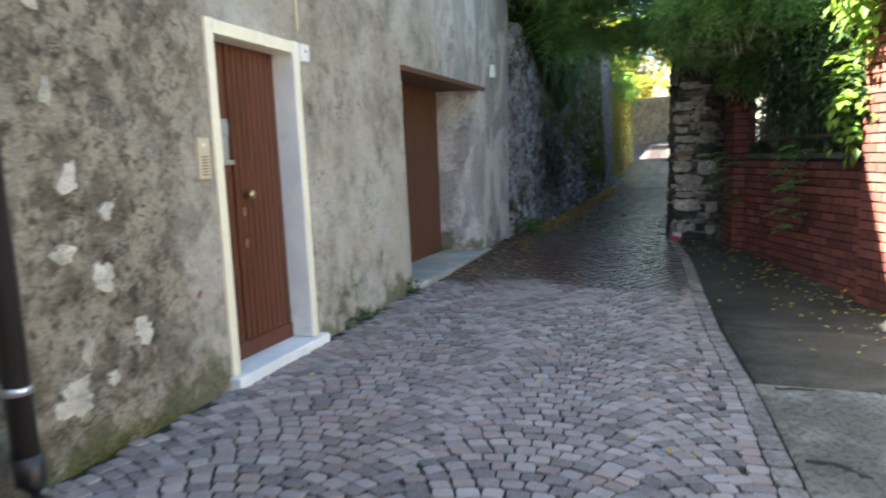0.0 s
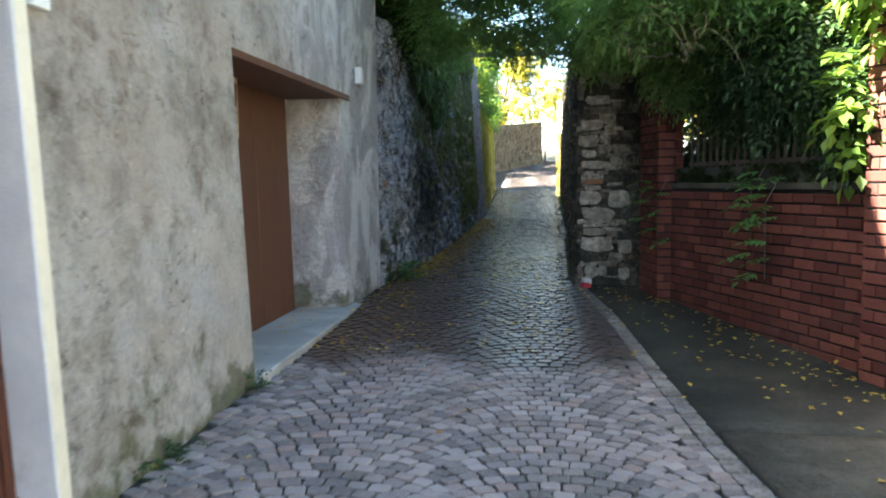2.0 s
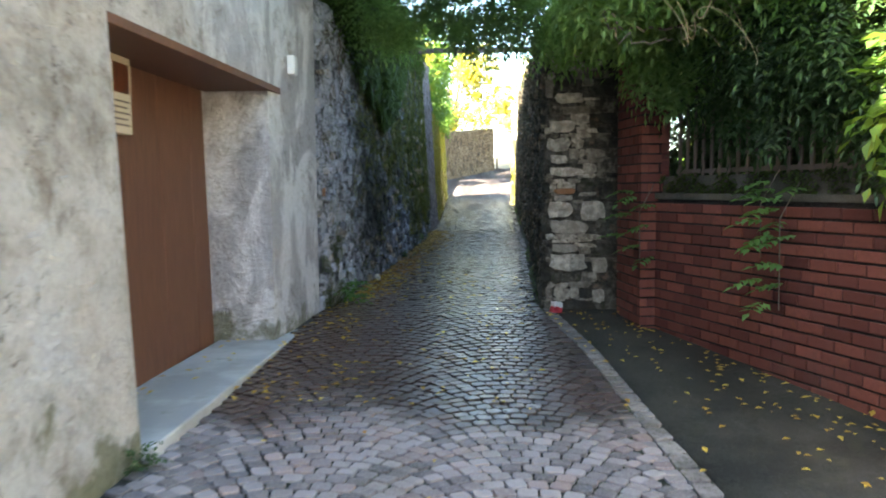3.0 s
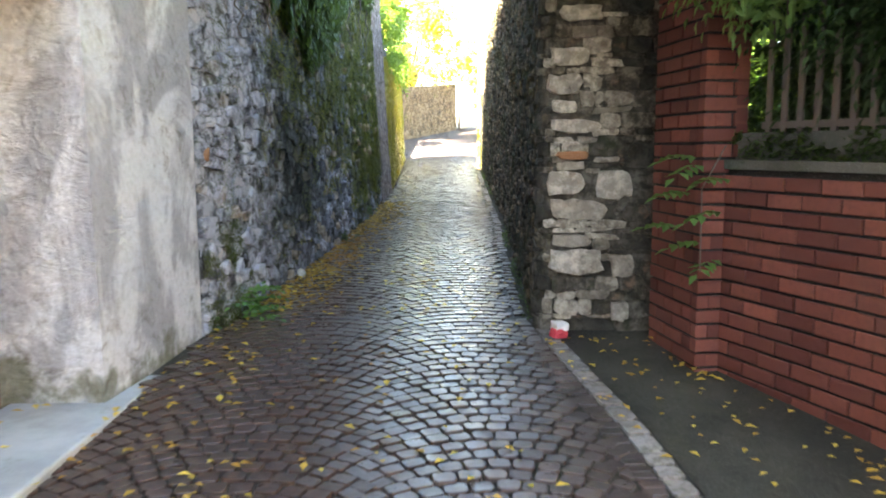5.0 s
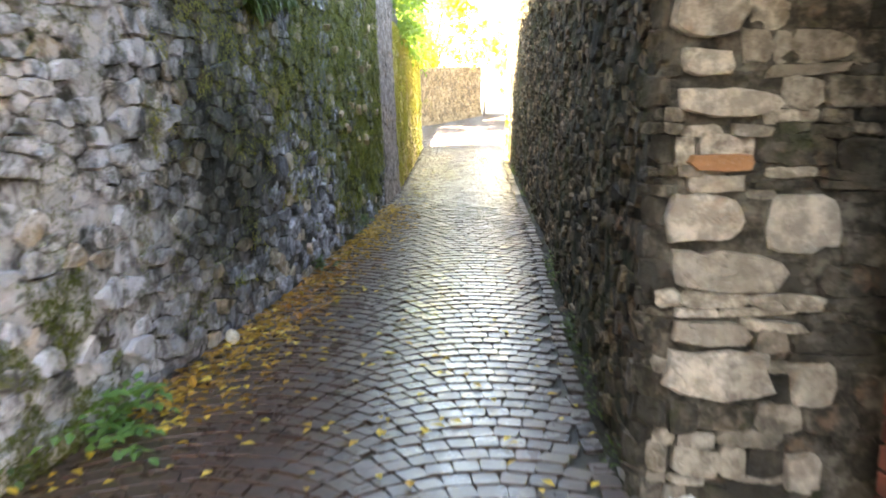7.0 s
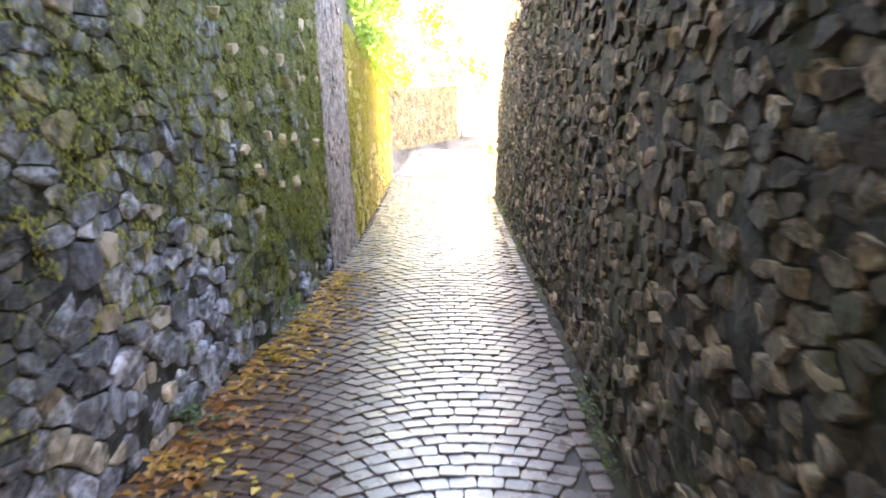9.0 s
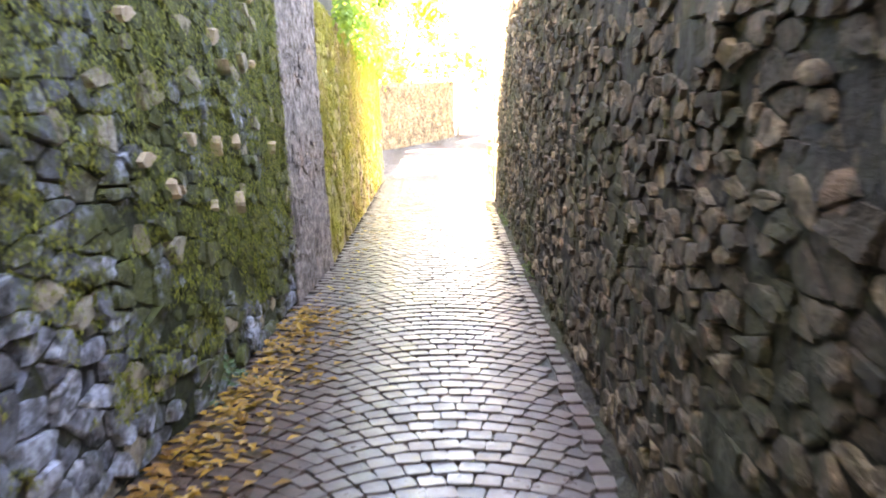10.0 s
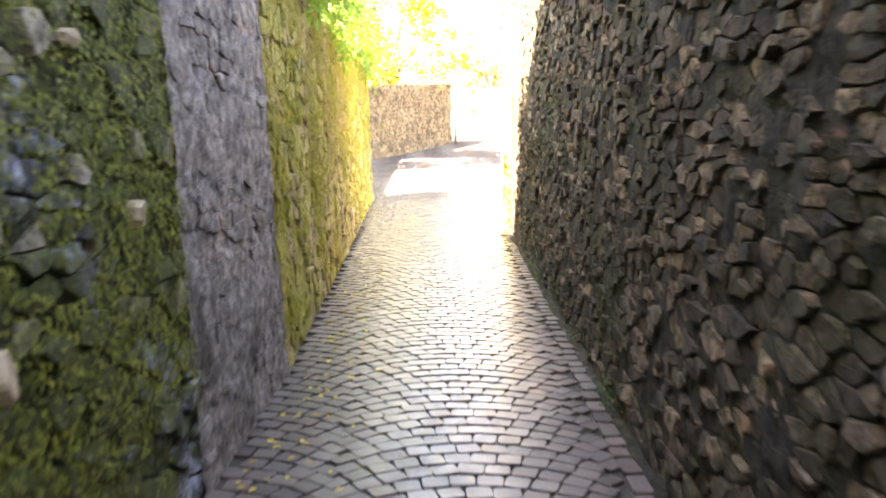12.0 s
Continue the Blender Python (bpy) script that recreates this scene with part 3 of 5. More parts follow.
def number_box():
    p = on_house(5.415, 2.30)
    b = empty("junction_box", "small white plastic box on the wall by the door", "junction box", p.x, p.y, p.z)
    body = part("body", box(-0.01, 0.04, -0.065, 0.065, -0.065, 0.065, 0.008), "box_white", b)
    part("button", box(0.039, 0.044, -0.01, 0.01, 0.0, 0.02, 0.003), "iron", body)
    part("conduit", tube([on_house(5.36, 2.46, 0.01) - p, on_house(5.34, 3.2, 0.012) - p, on_house(5.3, 4.6, 0.012) - p], 0.012), "cream", b, "thin cable conduit")
    q = on_house(10.98, 2.70)
    c = empty("junction_box", "small grey-white junction box beside the garage lintel", "junction box", q.x, q.y, q.z)
    part("body", box(-0.01, 0.06, -0.06, 0.06, -0.09, 0.09, 0.01), "box_white", c)
    part("lid", box(0.058, 0.066, -0.05, 0.05, -0.075, 0.075, 0.004), "box_white", c)


number_box()


def garage():
    x = left_x(9)
    d = empty("door_2", "brown painted garage door deep in its plaster opening", "garage door", x - 0.55, 9.0, 0.0, kind="structure")
    w = (10.75 - 7.5) / 5
    for i in range(5):
        bm = box(-0.04, 0.0, 7.5 + i * w + 0.003 - 9.0, 7.5 + (i + 1) * w - 0.003 - 9.0, 0.1, 2.55, 0.004)
        part("panel", slanted(bm, 9.5), "garage", d)
    sill = box(-0.62, 0.06, GAR_Y0 + 0.01, 11.3, -0.1, 0.155, 0.015)
    for v in sill.verts:
        v.co.x += left_x(v.co.y)
        if v.co.y > 10 and v.co.x < -2.9:
            v.co.y = 10.5
        v.co.z += 0.02 * (v.co.y - 7.6) / 3.0
    tagged(part("threshold", sill, "sill"), "pale grey concrete threshold with green algae", "threshold", kind="structure")
    beam = box(-0.60, 0.004, GAR_Y0 + 0.004, GAR_Y1T - 0.02, GAR_TOP - 0.06, GAR_TOP - 0.002, 0.006)
    for v in beam.verts:
        v.co.x += left_x(v.co.y) - lean(v.co.y) * GAR_TOP
    tagged(part("garage_lintel", beam, "garage"), "dark timber lintel edge over the garage opening", "lintel", kind="structure")


garage()


def downpipe():
    p = on_house(2.42, 0.0, 0.12)
    b = empty("downpipe", "dark brown round drainpipe strapped to the house wall", "drainpipe", p.x, p.y, ground_z(p.x, p.y))
    part("pipe", tube([(0, 0, 0.14), (-0.26, 0, 4.5), (-0.42, 0, 7.1)], 0.055, n=14), "dark_metal", b)
    part("shoe", tube([(0, 0, 0.24), (0.01, 0, 0.12), (0.06, -0.02, 0.04), (0.13, -0.05, 0.01)], 0.064, n=14), "dark_metal", b, "bent outlet shoe")
    part("band", lathe([(0.058, 0), (0.064, 0.002), (0.064, 0.035), (0.058, 0.037)]), "steel", b, "shiny zinc strap", pose(-0.03, 0, 0.50))
    part("bracket", box(-0.14, -0.05, -0.012, 0.012, 0.51, 0.53), "steel", b)


downpipe()


# ---- rubble walls ----
def clipped(poly, mx, my, nx, ny):
    """The part of a polygon on the near side of a line through (mx, my) with normal (nx, ny)."""
    out = []
    for (ax, ay), (bx, by) in zip(poly, poly[1:] + poly[:1]):
        da, db = (ax - mx) * nx + (ay - my) * ny, (bx - mx) * nx + (by - my) * ny
        if da <= 0:
            out.append((ax, ay))
        if (da < 0 < db) or (db < 0 < da):
            s = da / (da - db)
            out.append((ax + (bx - ax) * s, ay + (by - ay) * s))
    return out


def rubble_cells(u0, u1, v0, v1, su, sv, r, ju=0.45, jv=0.36, drop=0.22):
    """Uneven stone outlines that fill a face, about su by sv metres each."""
    nu, nv = max(1, round((u1 - u0) / su)), max(1, round((v1 - v0) / sv))
    du, dv = (u1 - u0) / nu, (v1 - v0) / nv
    seeds = {}
    for j in range(nv):
        for i in range(nu):
            if r.random() > drop:
                seeds[i, j] = ((i + 0.5 + (0.25 if j % 2 else -0.25) + r.uniform(-ju, ju)), (j + 0.5 + r.uniform(-jv, jv)))
    cells = []
    for (i, j), (x, y) in seeds.items():
        poly = [(max(0, x - 2), max(0, y - 2)), (min(nu, x + 2), max(0, y - 2)), (min(nu, x + 2), min(nv, y + 2)), (max(0, x - 2), min(nv, y + 2))]
        for dj in (-1, 0, 1, -2, 2):
            for di in (-1, 1, 0, -2, 2):
                q = seeds.get((i + di, j + dj))
                if (di or dj) and q and len(poly) > 2:
                    poly = clipped(poly, (x + q[0]) / 2, (y + q[1]) / 2, q[0] - x, q[1] - y)
        if len(poly) > 2:
            cells.append([(u0 + a * du, v0 + b * dv) for a, b in poly])
    return cells


def stone_piece(ring, d, r, gap):
    """One stone from its outline about its own middle, facing +z, base in the wall."""
    rough = []
    for (ax, ay), (bx, by) in zip(ring, ring[1:] + ring[:1]):
        e = math.hypot(bx - ax, by - ay)
        rough.append((ax * r.uniform(0.8, 1.04), ay * r.uniform(0.8, 1.04)))
        if e > 0.035:
            q = r.uniform(0.35, 0.65)
            f = r.uniform(0.9, 1.06)
            rough.append(((ax + (bx - ax) * q) * f, (ay + (by - ay) * q) * f))
    ring = rough
    n = len(ring)
    w = max(1e-3, max(math.hypot(*p) for p in ring))
    k = max(0.5, 1 - gap / w)
    tu, tv = r.uniform(-0.35, 0.35) * d / w, r.uniform(-0.35, 0.35) * d / w
    soft = [r.uniform(0.84, 0.97) for _ in ring]
    vs = [(x * k, y * k, -0.05) for x, y in ring]
    vs += [(x * k * 0.98, y * k * 0.98, d * 0.6 + tu * x + tv * y) for x, y in ring]
    vs += [(x * k * s, y * k * s, d * r.uniform(0.9, 1.06) + tu * x + tv * y) for (x, y), s in zip(ring, soft)]
    vs.append((w * r.uniform(-0.3, 0.3), 0, d * r.uniform(0.94, 1.1)))
    fs = []
    for i in range(n):
        j = (i + 1) % n
        fs += [(i, j, n + j, n + i), (n + i, n + j, 2 * n + j, 2 * n + i), (2 * n + i, 2 * n + j, 3 * n)]
    return vs, fs


def stone_skin(parent, material, place, u0, u1, v0, v1, near, seed, su=0.17, sv=0.10, depth=(0.008, 0.045), limit=300, gap=0.005, drop=0.22, jv=0.36):
    """Lays rubble over a face; place(u, v) gives a point and the outward normal. Stones inside near become parts."""
    r = random.Random(seed)
    verts, faces, count = [], [], 0
    inv = parent.matrix_basis.inverted()
    for poly in rubble_cells(u0, u1, v0, v1, su, sv, r, jv=jv, drop=drop):
        mu, mv = sum(p[0] for p in poly) / len(poly), sum(p[1] for p in poly) / len(poly)
        p, nrm = place(mu, mv)
        ax = (place(mu + 0.02, mv)[0] - p).normalized()
        up = nrm.cross(ax).normalized()
        ring = [(a - mu, b - mv) for a, b in poly]
        if up.z < 0:
            ax, up = -ax, -up
            ring = [(-a, b) for a, b in ring][::-1]
        sv_, sf = stone_piece(ring, r.uniform(*depth), r, gap)
        m = Matrix((ax, up, nrm)).transposed().to_4x4()
        m.translation = p
        if count < limit and near(mu, mv):
            count += 1
            part("stone", mesh_of("stone", sv_, sf), material, parent, m=inv @ m)
        else:
            base = len(verts)
            verts += [m @ Vector(q) for q in sv_]
            faces += [tuple(i + base for i in f) for f in sf]
    if verts:
        rest = part("rubble_stones", mesh_of("rubble_stones", verts, faces), material, parent)
        tagged(rest, "uneven rubble stones", kind="stuff")


def bedding(parent, material, place, u0, u1, v0, v1, seed, low=-0.006, amp=0.026, cell=0.045):
    """The uneven mortar and earth between the stones, which hides some of their edges."""
    nu, nv = max(1, round((u1 - u0) / cell)), max(1, round((v1 - v0) / cell))
    vs = []
    for j in range(nv + 1):
        for i in range(nu + 1):
            u, v = u0 + (u1 - u0) * i / nu, v0 + (v1 - v0) * j / nv
            p, n = place(u, v)
            out = low + amp * (0.45 + noise.noise((u * 2.6, v * 2.6, seed)) * 0.7 + noise.noise((u * 8, v * 8, seed + 3)) * 0.6 + noise.noise((u * 19, v * 19, seed + 7)) * 0.4)
            vs.append(p + n * out)
    m = nu + 1
    fs = [(j * m + i, j * m + i + 1, (j + 1) * m + i + 1, (j + 1) * m + i) for j in range(nv) for i in range(nu)]
    part("bedding", mesh_of("bedding", vs, fs, True), material, parent, "uneven earthy mortar")


def band_wall(name, xs, y0, y1, z_top, thick, material, label, batter=0.0, step=0.5):
    """A long wall whose face follows xs(y); thick to the far side of the face."""
    ys = [y0 + i * (y1 - y0) / max(1, round((y1 - y0) / step)) for i in range(max(1, round((y1 - y0) / step)) + 1)]
    vs = []
    for y in ys:
        x, zb = xs(y), ground_z(xs(y), y) - 0.4
        zt = z_top(y)
        vs += [(x, y, zb), (x + (batter(y) if callable(batter) else batter) * (zt - zb), y, zt), (x + thick, y, zt), (x + thick, y, zb)]
    fs = []
    for k in range(len(ys) - 1):
        a, b = 4 * k, 4 * k + 4
        fs += [(a, b, b + 1, a + 1), (a + 1, b + 1, b + 2, a + 2), (a + 2, b + 2, b + 3, a + 3), (a + 3, b + 3, b, a)]
    e = 4 * (len(ys) - 1)
    fs += [(0, 1, 2, 3), (e + 3, e + 2, e + 1, e)]
    bm = bmesh.new()
    me = mesh_of(name, vs, fs)
    bm.from_mesh(me)
    bmesh.ops.recalc_face_normals(bm, faces=bm.faces)
    return tagged(part(name, bm, material), label, "wall", kind="structure")


def side_place(xs, batter, sign):
    def place(u, v):
        b = batter(u) if callable(batter) else batter
        p = Vector((xs(u) + b * v, u, v + ground_z(xs(u), u)))
        t = Vector((xs(u + 0.05) - xs(u - 0.05), 0.1, 0)).normalized()
        n = Vector((sign * t.y, -sign * t.x, -sign * b)).normalized()
        return p, n
    return place


def left_back(y):
    return -left_lean(y)


WALLS = {}
WALLS["left"] = band_wall("wall_left", left_x, 11.72, 18.9, lambda y: ground_z(0, y) + 3.3, -0.6, "rubble_left", "dark grey rubble stone wall with moss and limewash remains", left_back)
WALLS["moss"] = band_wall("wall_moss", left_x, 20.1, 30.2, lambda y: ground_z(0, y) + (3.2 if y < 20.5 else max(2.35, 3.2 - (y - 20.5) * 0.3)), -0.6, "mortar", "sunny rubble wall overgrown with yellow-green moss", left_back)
WALLS["right"] = band_wall("wall_right", right_x, 11.93, 25.8, lambda y: ground_z(0, y) + 3.2, 0.55, "mortar", "dark brown rubble stone wall", 0.02)


def rough_pilaster():
    """A cement-smeared strip between the two rubble walls, stones showing through."""
    w = band_wall("wall_pilaster", lambda y: left_x(y) + 0.02, 18.75, 20.2, lambda y: ground_z(0, y) + 3.4, -0.6, "pilaster", "rough purple-grey cement pilaster between two stone walls", left_back)
    stone_skin(w, "pilaster", side_place(lambda y: left_x(y) + 0.02, left_back, 1), 18.77, 20.18, 0.0, 3.3, lambda u, v: v < 2.2, 19, 0.13, 0.075, (0.001, 0.02), 200, 0.002)
    bedding(w, "pilaster", side_place(lambda y: left_x(y) + 0.02, left_back, 1), 18.75, 20.2, -0.1, 3.35, 6, 0.0, 0.03)


rough_pilaster()
far_x0, far_y0, far_x1, far_y1 = -2.15, 40.0, 0.44, 44.6


def far_wall():
    d = Vector((far_x1 - far_x0, far_y1 - far_y0, 0)).normalized()
    n = Vector((d.y, -d.x, 0))
    L = math.hypot(far_x1 - far_x0, far_y1 - far_y0)
    vs = []
    for s in (-3.0, L):
        p = Vector((far_x0, far_y0, 0)) + d * s
        z = ground_z(p.x, p.y)
        for q, zz in ((p, z - 0.5), (p, z + 2.2), (p - n * 0.5, z + 2.2), (p - n * 0.5, z - 0.5)):
            vs.append((q.x, q.y, zz))
    w = part("wall_far", mesh_of("wall_far", vs, [(0, 4, 5, 1), (1, 5, 6, 2), (2, 6, 7, 3), (0, 1, 2, 3), (7, 6, 5, 4), (0, 3, 7, 4)]), "rubble_far")
    tagged(w, "sunlit ochre rubble garden wall at the bend", "wall", kind="structure")
    def place(u, v):
        p = Vector((far_x0, far_y0, 0)) + d * u
        return Vector((p.x, p.y, ground_z(p.x, p.y) + v)), n
    stone_skin(w, "rubble_far", place, -2.9, L, 0, 2.15, lambda u, v: False, 31, 0.28, 0.17, (0.01, 0.03))
    post = empty("post", "thin dark post at the end of the far wall", "post", far_x1 + 0.15, far_y1 - 0.2, ground_z(0, far_y1))
    part("shaft", tube([(0, 0, -0.1), (0, 0, 1.1)], 0.05), "iron", post)


far_wall()


def upper_lane():
    """The sunlit pillar past the alley wall, and the pale wall where the lane turns."""
    g = ground_z(0.5, 26.8)
    p = part("wall_pillar", prism([(0.37, 26.5), (0.95, 26.4), (1.0, 27.2), (0.42, 27.3)], g - 0.3, g + 2.9), "pale_wall")
    tagged(p, "sunlit whitewashed pillar at the end of the alley wall", "pillar", kind="structure")
    b = part("wall_stub", prism([(0.33, 26.36), (0.43, 26.33), (0.46, 26.48), (0.35, 26.52)], g - 0.3, g + 1.9), "rubble_moss")
    tagged(b, "narrow rubble stub against the whitewashed pillar", "wall", kind="structure")
    z = ground_z(2, 55)
    q = part("wall_upper", prism([(0.3, 55.0), (10.0, 54.0), (10.1, 54.5), (0.35, 55.5)], z - 1.0, z + 1.8), "pale_wall")
    tagged(q, "sunlit pale plaster wall where the lane turns", "wall", kind="structure")


upper_lane()


def banks():
    """Higher ground behind the left walls, and unseen walls added behind the walk."""
    vs = []
    for y, z in ((11.75, 3.1), (20, 3.5), (30.4, 3.2), (50, 4.9)):
        for x, zz in ((-2.55, 0), (-2.55, z), (-30, z + 1), (-30, 0)):
            vs.append((x + (-0.35 if y > 30 else 0), y, zz - 0.3))
    fs = [(4 * k + i, 4 * k + (i + 1) % 4, 4 * k + 4 + (i + 1) % 4, 4 * k + 4 + i) for k in range(3) for i in range(4)] + [(0, 1, 2, 3), (15, 14, 13, 12)]
    tagged(part("bank", mesh_of("bank", vs, fs), "soil"), "earth bank held up by the rubble walls", "ground", kind="structure")
    # Unseen plain house walls added to close the street and cut the sky light.
    tagged(part("wall_behind", box(-3.0, 14.0, -11.0, -10.0, -1.2, 7.0), "plaster"), "unseen plain plaster wall added across the street behind", "wall", kind="structure")
    tagged(part("wall_street", box(6.5, 7.2, -10.0, 5.2, -1.2, 5.5), "plaster"), "unseen plain plaster wall added beside the street", "wall", kind="structure")


banks()


def bare_stones():
    """Pale stones and lime patches that show through the rotten plaster."""
    r = random.Random(8)
    for y, z, w, h in ((2.86, 1.08, 0.16, 0.09), (3.09, 0.93, 0.16, 0.14), (2.83, 0.38, 0.30, 0.17), (3.36, 0.60, 0.17, 0.13), (3.16, 1.26, 0.10, 0.09), (2.85, 1.82, 0.08, 0.15), (2.93, 1.42, 0.12, 0.13), (2.8, 2.25, 0.2, 0.12), (3.1, 0.42, 0.08, 0.07), (2.95, 0.60, 0.08, 0.14)):
        n = 18
        ring = []
        for i in range(n):
            a = 2 * math.pi * i / n
            q = 1 + 0.7 * noise.noise((math.cos(a) * 1.8 + y * 7, math.sin(a) * 1.3, z * 5)) + r.uniform(-0.2, 0.2)
            ring.append((math.cos(a) * w / 2 * q, math.sin(a) * h / 2 * q))
        sv = [(x, v, -0.01) for x, v in ring] + [(x * 0.95, v * 0.95, 0.008 + r.uniform(-0.003, 0.005)) for x, v in ring] + [(0, 0, 0.012)]
        sf = [(i, (i + 1) % n, n + (i + 1) % n, n + i) for i in range(n)] + [(n + i, n + (i + 1) % n, 2 * n) for i in range(n)]
        out = Vector((1, 0, lean(y))).normalized()
        up = Vector((-lean(y), 0, 1)).normalized()
        m = Matrix((Vector((0, 1, 0)), up, out)).transposed().to_4x4()
        m.translation = on_house(y, z, 0.002)
        part("stone", mesh_of("stone", sv, sf), "pale", wall_house, "pale bare stone", m=m)


bare_stones()


# ---- brick garden wall, piers and fence ----
BRICK_CACHE = {}


def brick_mesh(length, h=0.074, d=0.075):
    key = round(length * 200) / 200
    if key not in BRICK_CACHE:
        c, L = 0.004, key
        vs, fs = [], []
        for y, inset in ((-d, 0), (-c, 0), (0, c)):
            vs += [(inset, y, inset), (L - inset, y, inset), (L - inset, y, h - inset), (inset, y, h - inset)]
        for k in (0, 4):
            fs += [(k + i, k + (i + 1) % 4, k + 4 + (i + 1) % 4, k + 4 + i) for i in range(4)]
        fs.append((8, 9, 10, 11))
        me = mesh_of("brick", [(x, -y, z) for x, y, z in vs], [f[::-1] for f in fs])
        me.materials.append(MAT["brick"])
        BRICK_CACHE[key] = me
    return BRICK_CACHE[key]


COURSE = 0.09


def lay_bricks(parent, p0, p1, z0, z1, proud=0.016, corner=0, seed=1):
    """Brick courses on an upright face from p0 to p1, seen from its right-hand side. corner: alternate courses stop short at the start (1), the end (2) or both (3)."""
    r = random.Random(seed)
    a, b = Vector((*p0, 0)), Vector((*p1, 0))
    d = (b - a).normalized()
    n = Vector((d.y, -d.x, 0))
    L = (b - a).length
    inv = parent.matrix_basis.inverted()
    for k in range(int((z1 - z0) / COURSE)):
        z = z0 + k * COURSE
        s = -proud
        end = L + proud
        if corner & 1 and k % 2:
            s = 0.055
        if corner & 2 and not k % 2:
            end = L - 0.055
        first = True
        while s < end - 0.02:
            w = 0.25 if not (first and k % 2) else 0.125
            w += r.uniform(-0.012, 0.012)
            if end - s - w < 0.06:
                w = end - s + 0.009
            q = a + d * s + n * (proud + r.uniform(-0.003, 0.003))
            m = Matrix((d, -n, Vector((0, 0, 1)))).transposed().to_4x4()
            m.translation = (q.x, q.y, z + r.uniform(-0.002, 0.002))
            part("brick", brick_mesh(max(0.05, w - 0.013)), None, parent, m=inv @ m)
            s += w
            first = False


PD = Vector((0.325, -0.946))            # along the garden wall, towards the start of the walk
PN = Vector((0.946, 0.325))             # away from the lane
PIER = Vector((0.70, 10.90))
PIER_BACK = Vector((0.62, 11.56))
PIER_SIDE = Vector((0.24, 0.03))
WALL_A = Vector((0.84, 10.93))
WALL_B = Vector((1.80, 8.12))
PILLAR = Vector((1.86, 7.60))


def brick_garden_wall():
    a, b = WALL_A, WALL_B + PD * 0.1
    w = part("wall_brick", prism([a, b, b + PN * 0.24, a + PN * 0.24], -0.4, 1.41), "brick_joint")
    tagged(w, "low red brick garden wall with dark raked joints", "wall", kind="structure")
    lay_bricks(w, a, b, -0.14, 1.42, seed=3)
    c = part("coping", prism([a - PN * 0.03, b - PN * 0.03, b + PN * 0.27, a + PN * 0.27], 1.412, 1.465), "coping")
    tagged(c, "mossy concrete coping along the brick wall", "coping", kind="structure")
    u, v = a + PN * 0.05 + PD * 0.02, b + PN * 0.05
    p = part("fence_plinth", prism([u, v, v + PN * 0.16, u + PN * 0.16], 1.466, 1.62), "coping")
    tagged(p, "dark mossy plinth under the iron fence", "plinth", kind="structure")
    # far pier
    p = PIER
    q = PIER_BACK
    w2 = part("brick_pier", prism([p, q, q + PIER_SIDE, p + PIER_SIDE], -0.3, 3.4), "brick_joint")
    tagged(w2, "tall red brick pier at the end of the garden wall", "pier", kind="structure")
    lay_bricks(w2, q, p, -0.05, 3.4, corner=2, seed=4)
    lay_bricks(w2, p, p + PIER_SIDE, -0.05, 3.4, corner=1, seed=5)
    lay_bricks(w2, p + PIER_SIDE, q + PIER_SIDE, 1.6, 3.4, seed=8)
    # near pillar
    p = PILLAR
    q = p - PD * 0.58
    e = p + PN * 0.42
    w3 = part("brick_pillar", prism([p, q, q + PN * 0.42, e], -0.4, 3.9), "brick_joint")
    tagged(w3, "sunlit red brick gate pillar", "pillar", kind="structure")
    lay_bricks(w3, q, p, -0.15, 3.9, corner=2, seed=6)
    lay_bricks(w3, p, e, -0.15, 3.9, corner=1, seed=7)


brick_garden_wall()


def white_pole():
    p = PILLAR + PN * 0.52
    b = empty("gate_post", "white painted metal gate post beside the brick pillar", "post", p.x, p.y, ground_z(1, p.y) - 0.03)
    part("post", box(-0.045, 0.045, -0.045, 0.045, -0.1, 3.6, 0.006), "box_white", b)
    part("hinge", box(-0.03, 0.10, -0.02, 0.02, 0.45, 0.55, 0.005), "iron", b, "dark hinge")
    part("hinge", box(-0.03, 0.10, -0.02, 0.02, 1.75, 1.85, 0.005), "iron", b, "dark hinge")
    q = p + PN * 0.2
    g = empty("metal_gate", "green-grey barred metal gate", "gate", q.x, q.y, ground_z(1, q.y), rz=math.degrees(math.atan2(PN.y, PN.x)))
    part("gate_frame", box(0, 2.0, -0.02, 0.02, 0.12, 0.18), "iron", g)
    part("gate_frame", box(0, 2.0, -0.02, 0.02, 1.7, 1.76), "iron", g)
    for i in range(14):
        part("bar", box(0.02 + i * 0.145, 0.045 + i * 0.145, -0.012, 0.012, 0.18, 1.7), "iron", g)


white_pole()


def picket_fence():
    a = WALL_A + PN * 0.12
    b = WALL_B + PN * 0.12
    L = (b - a).length
    f = empty("fence", "rusty iron picket fence on the brick wall, half hidden by leaves", "fence", a.x, a.y, 1.62, rz=math.degrees(math.atan2(PD.y, PD.x)))
    me = box(-0.02, 0.02, -0.008, 0.008, 0.0, 1.15, 0.003)
    first = part("picket", me, "iron", f, m=pose(0.2, 0, 0))
    n = int((L - 0.25) / 0.115)
    for i in range(1, n):
        part("picket", first.data, "iron", f, m=pose(0.2 + i * 0.115, 0, 0))
    for z in (0.02, 0.98):
        part("rail", box(0.15, L, -0.006, 0.022, z, z + 0.04, 0.003), "iron", f)


picket_fence()


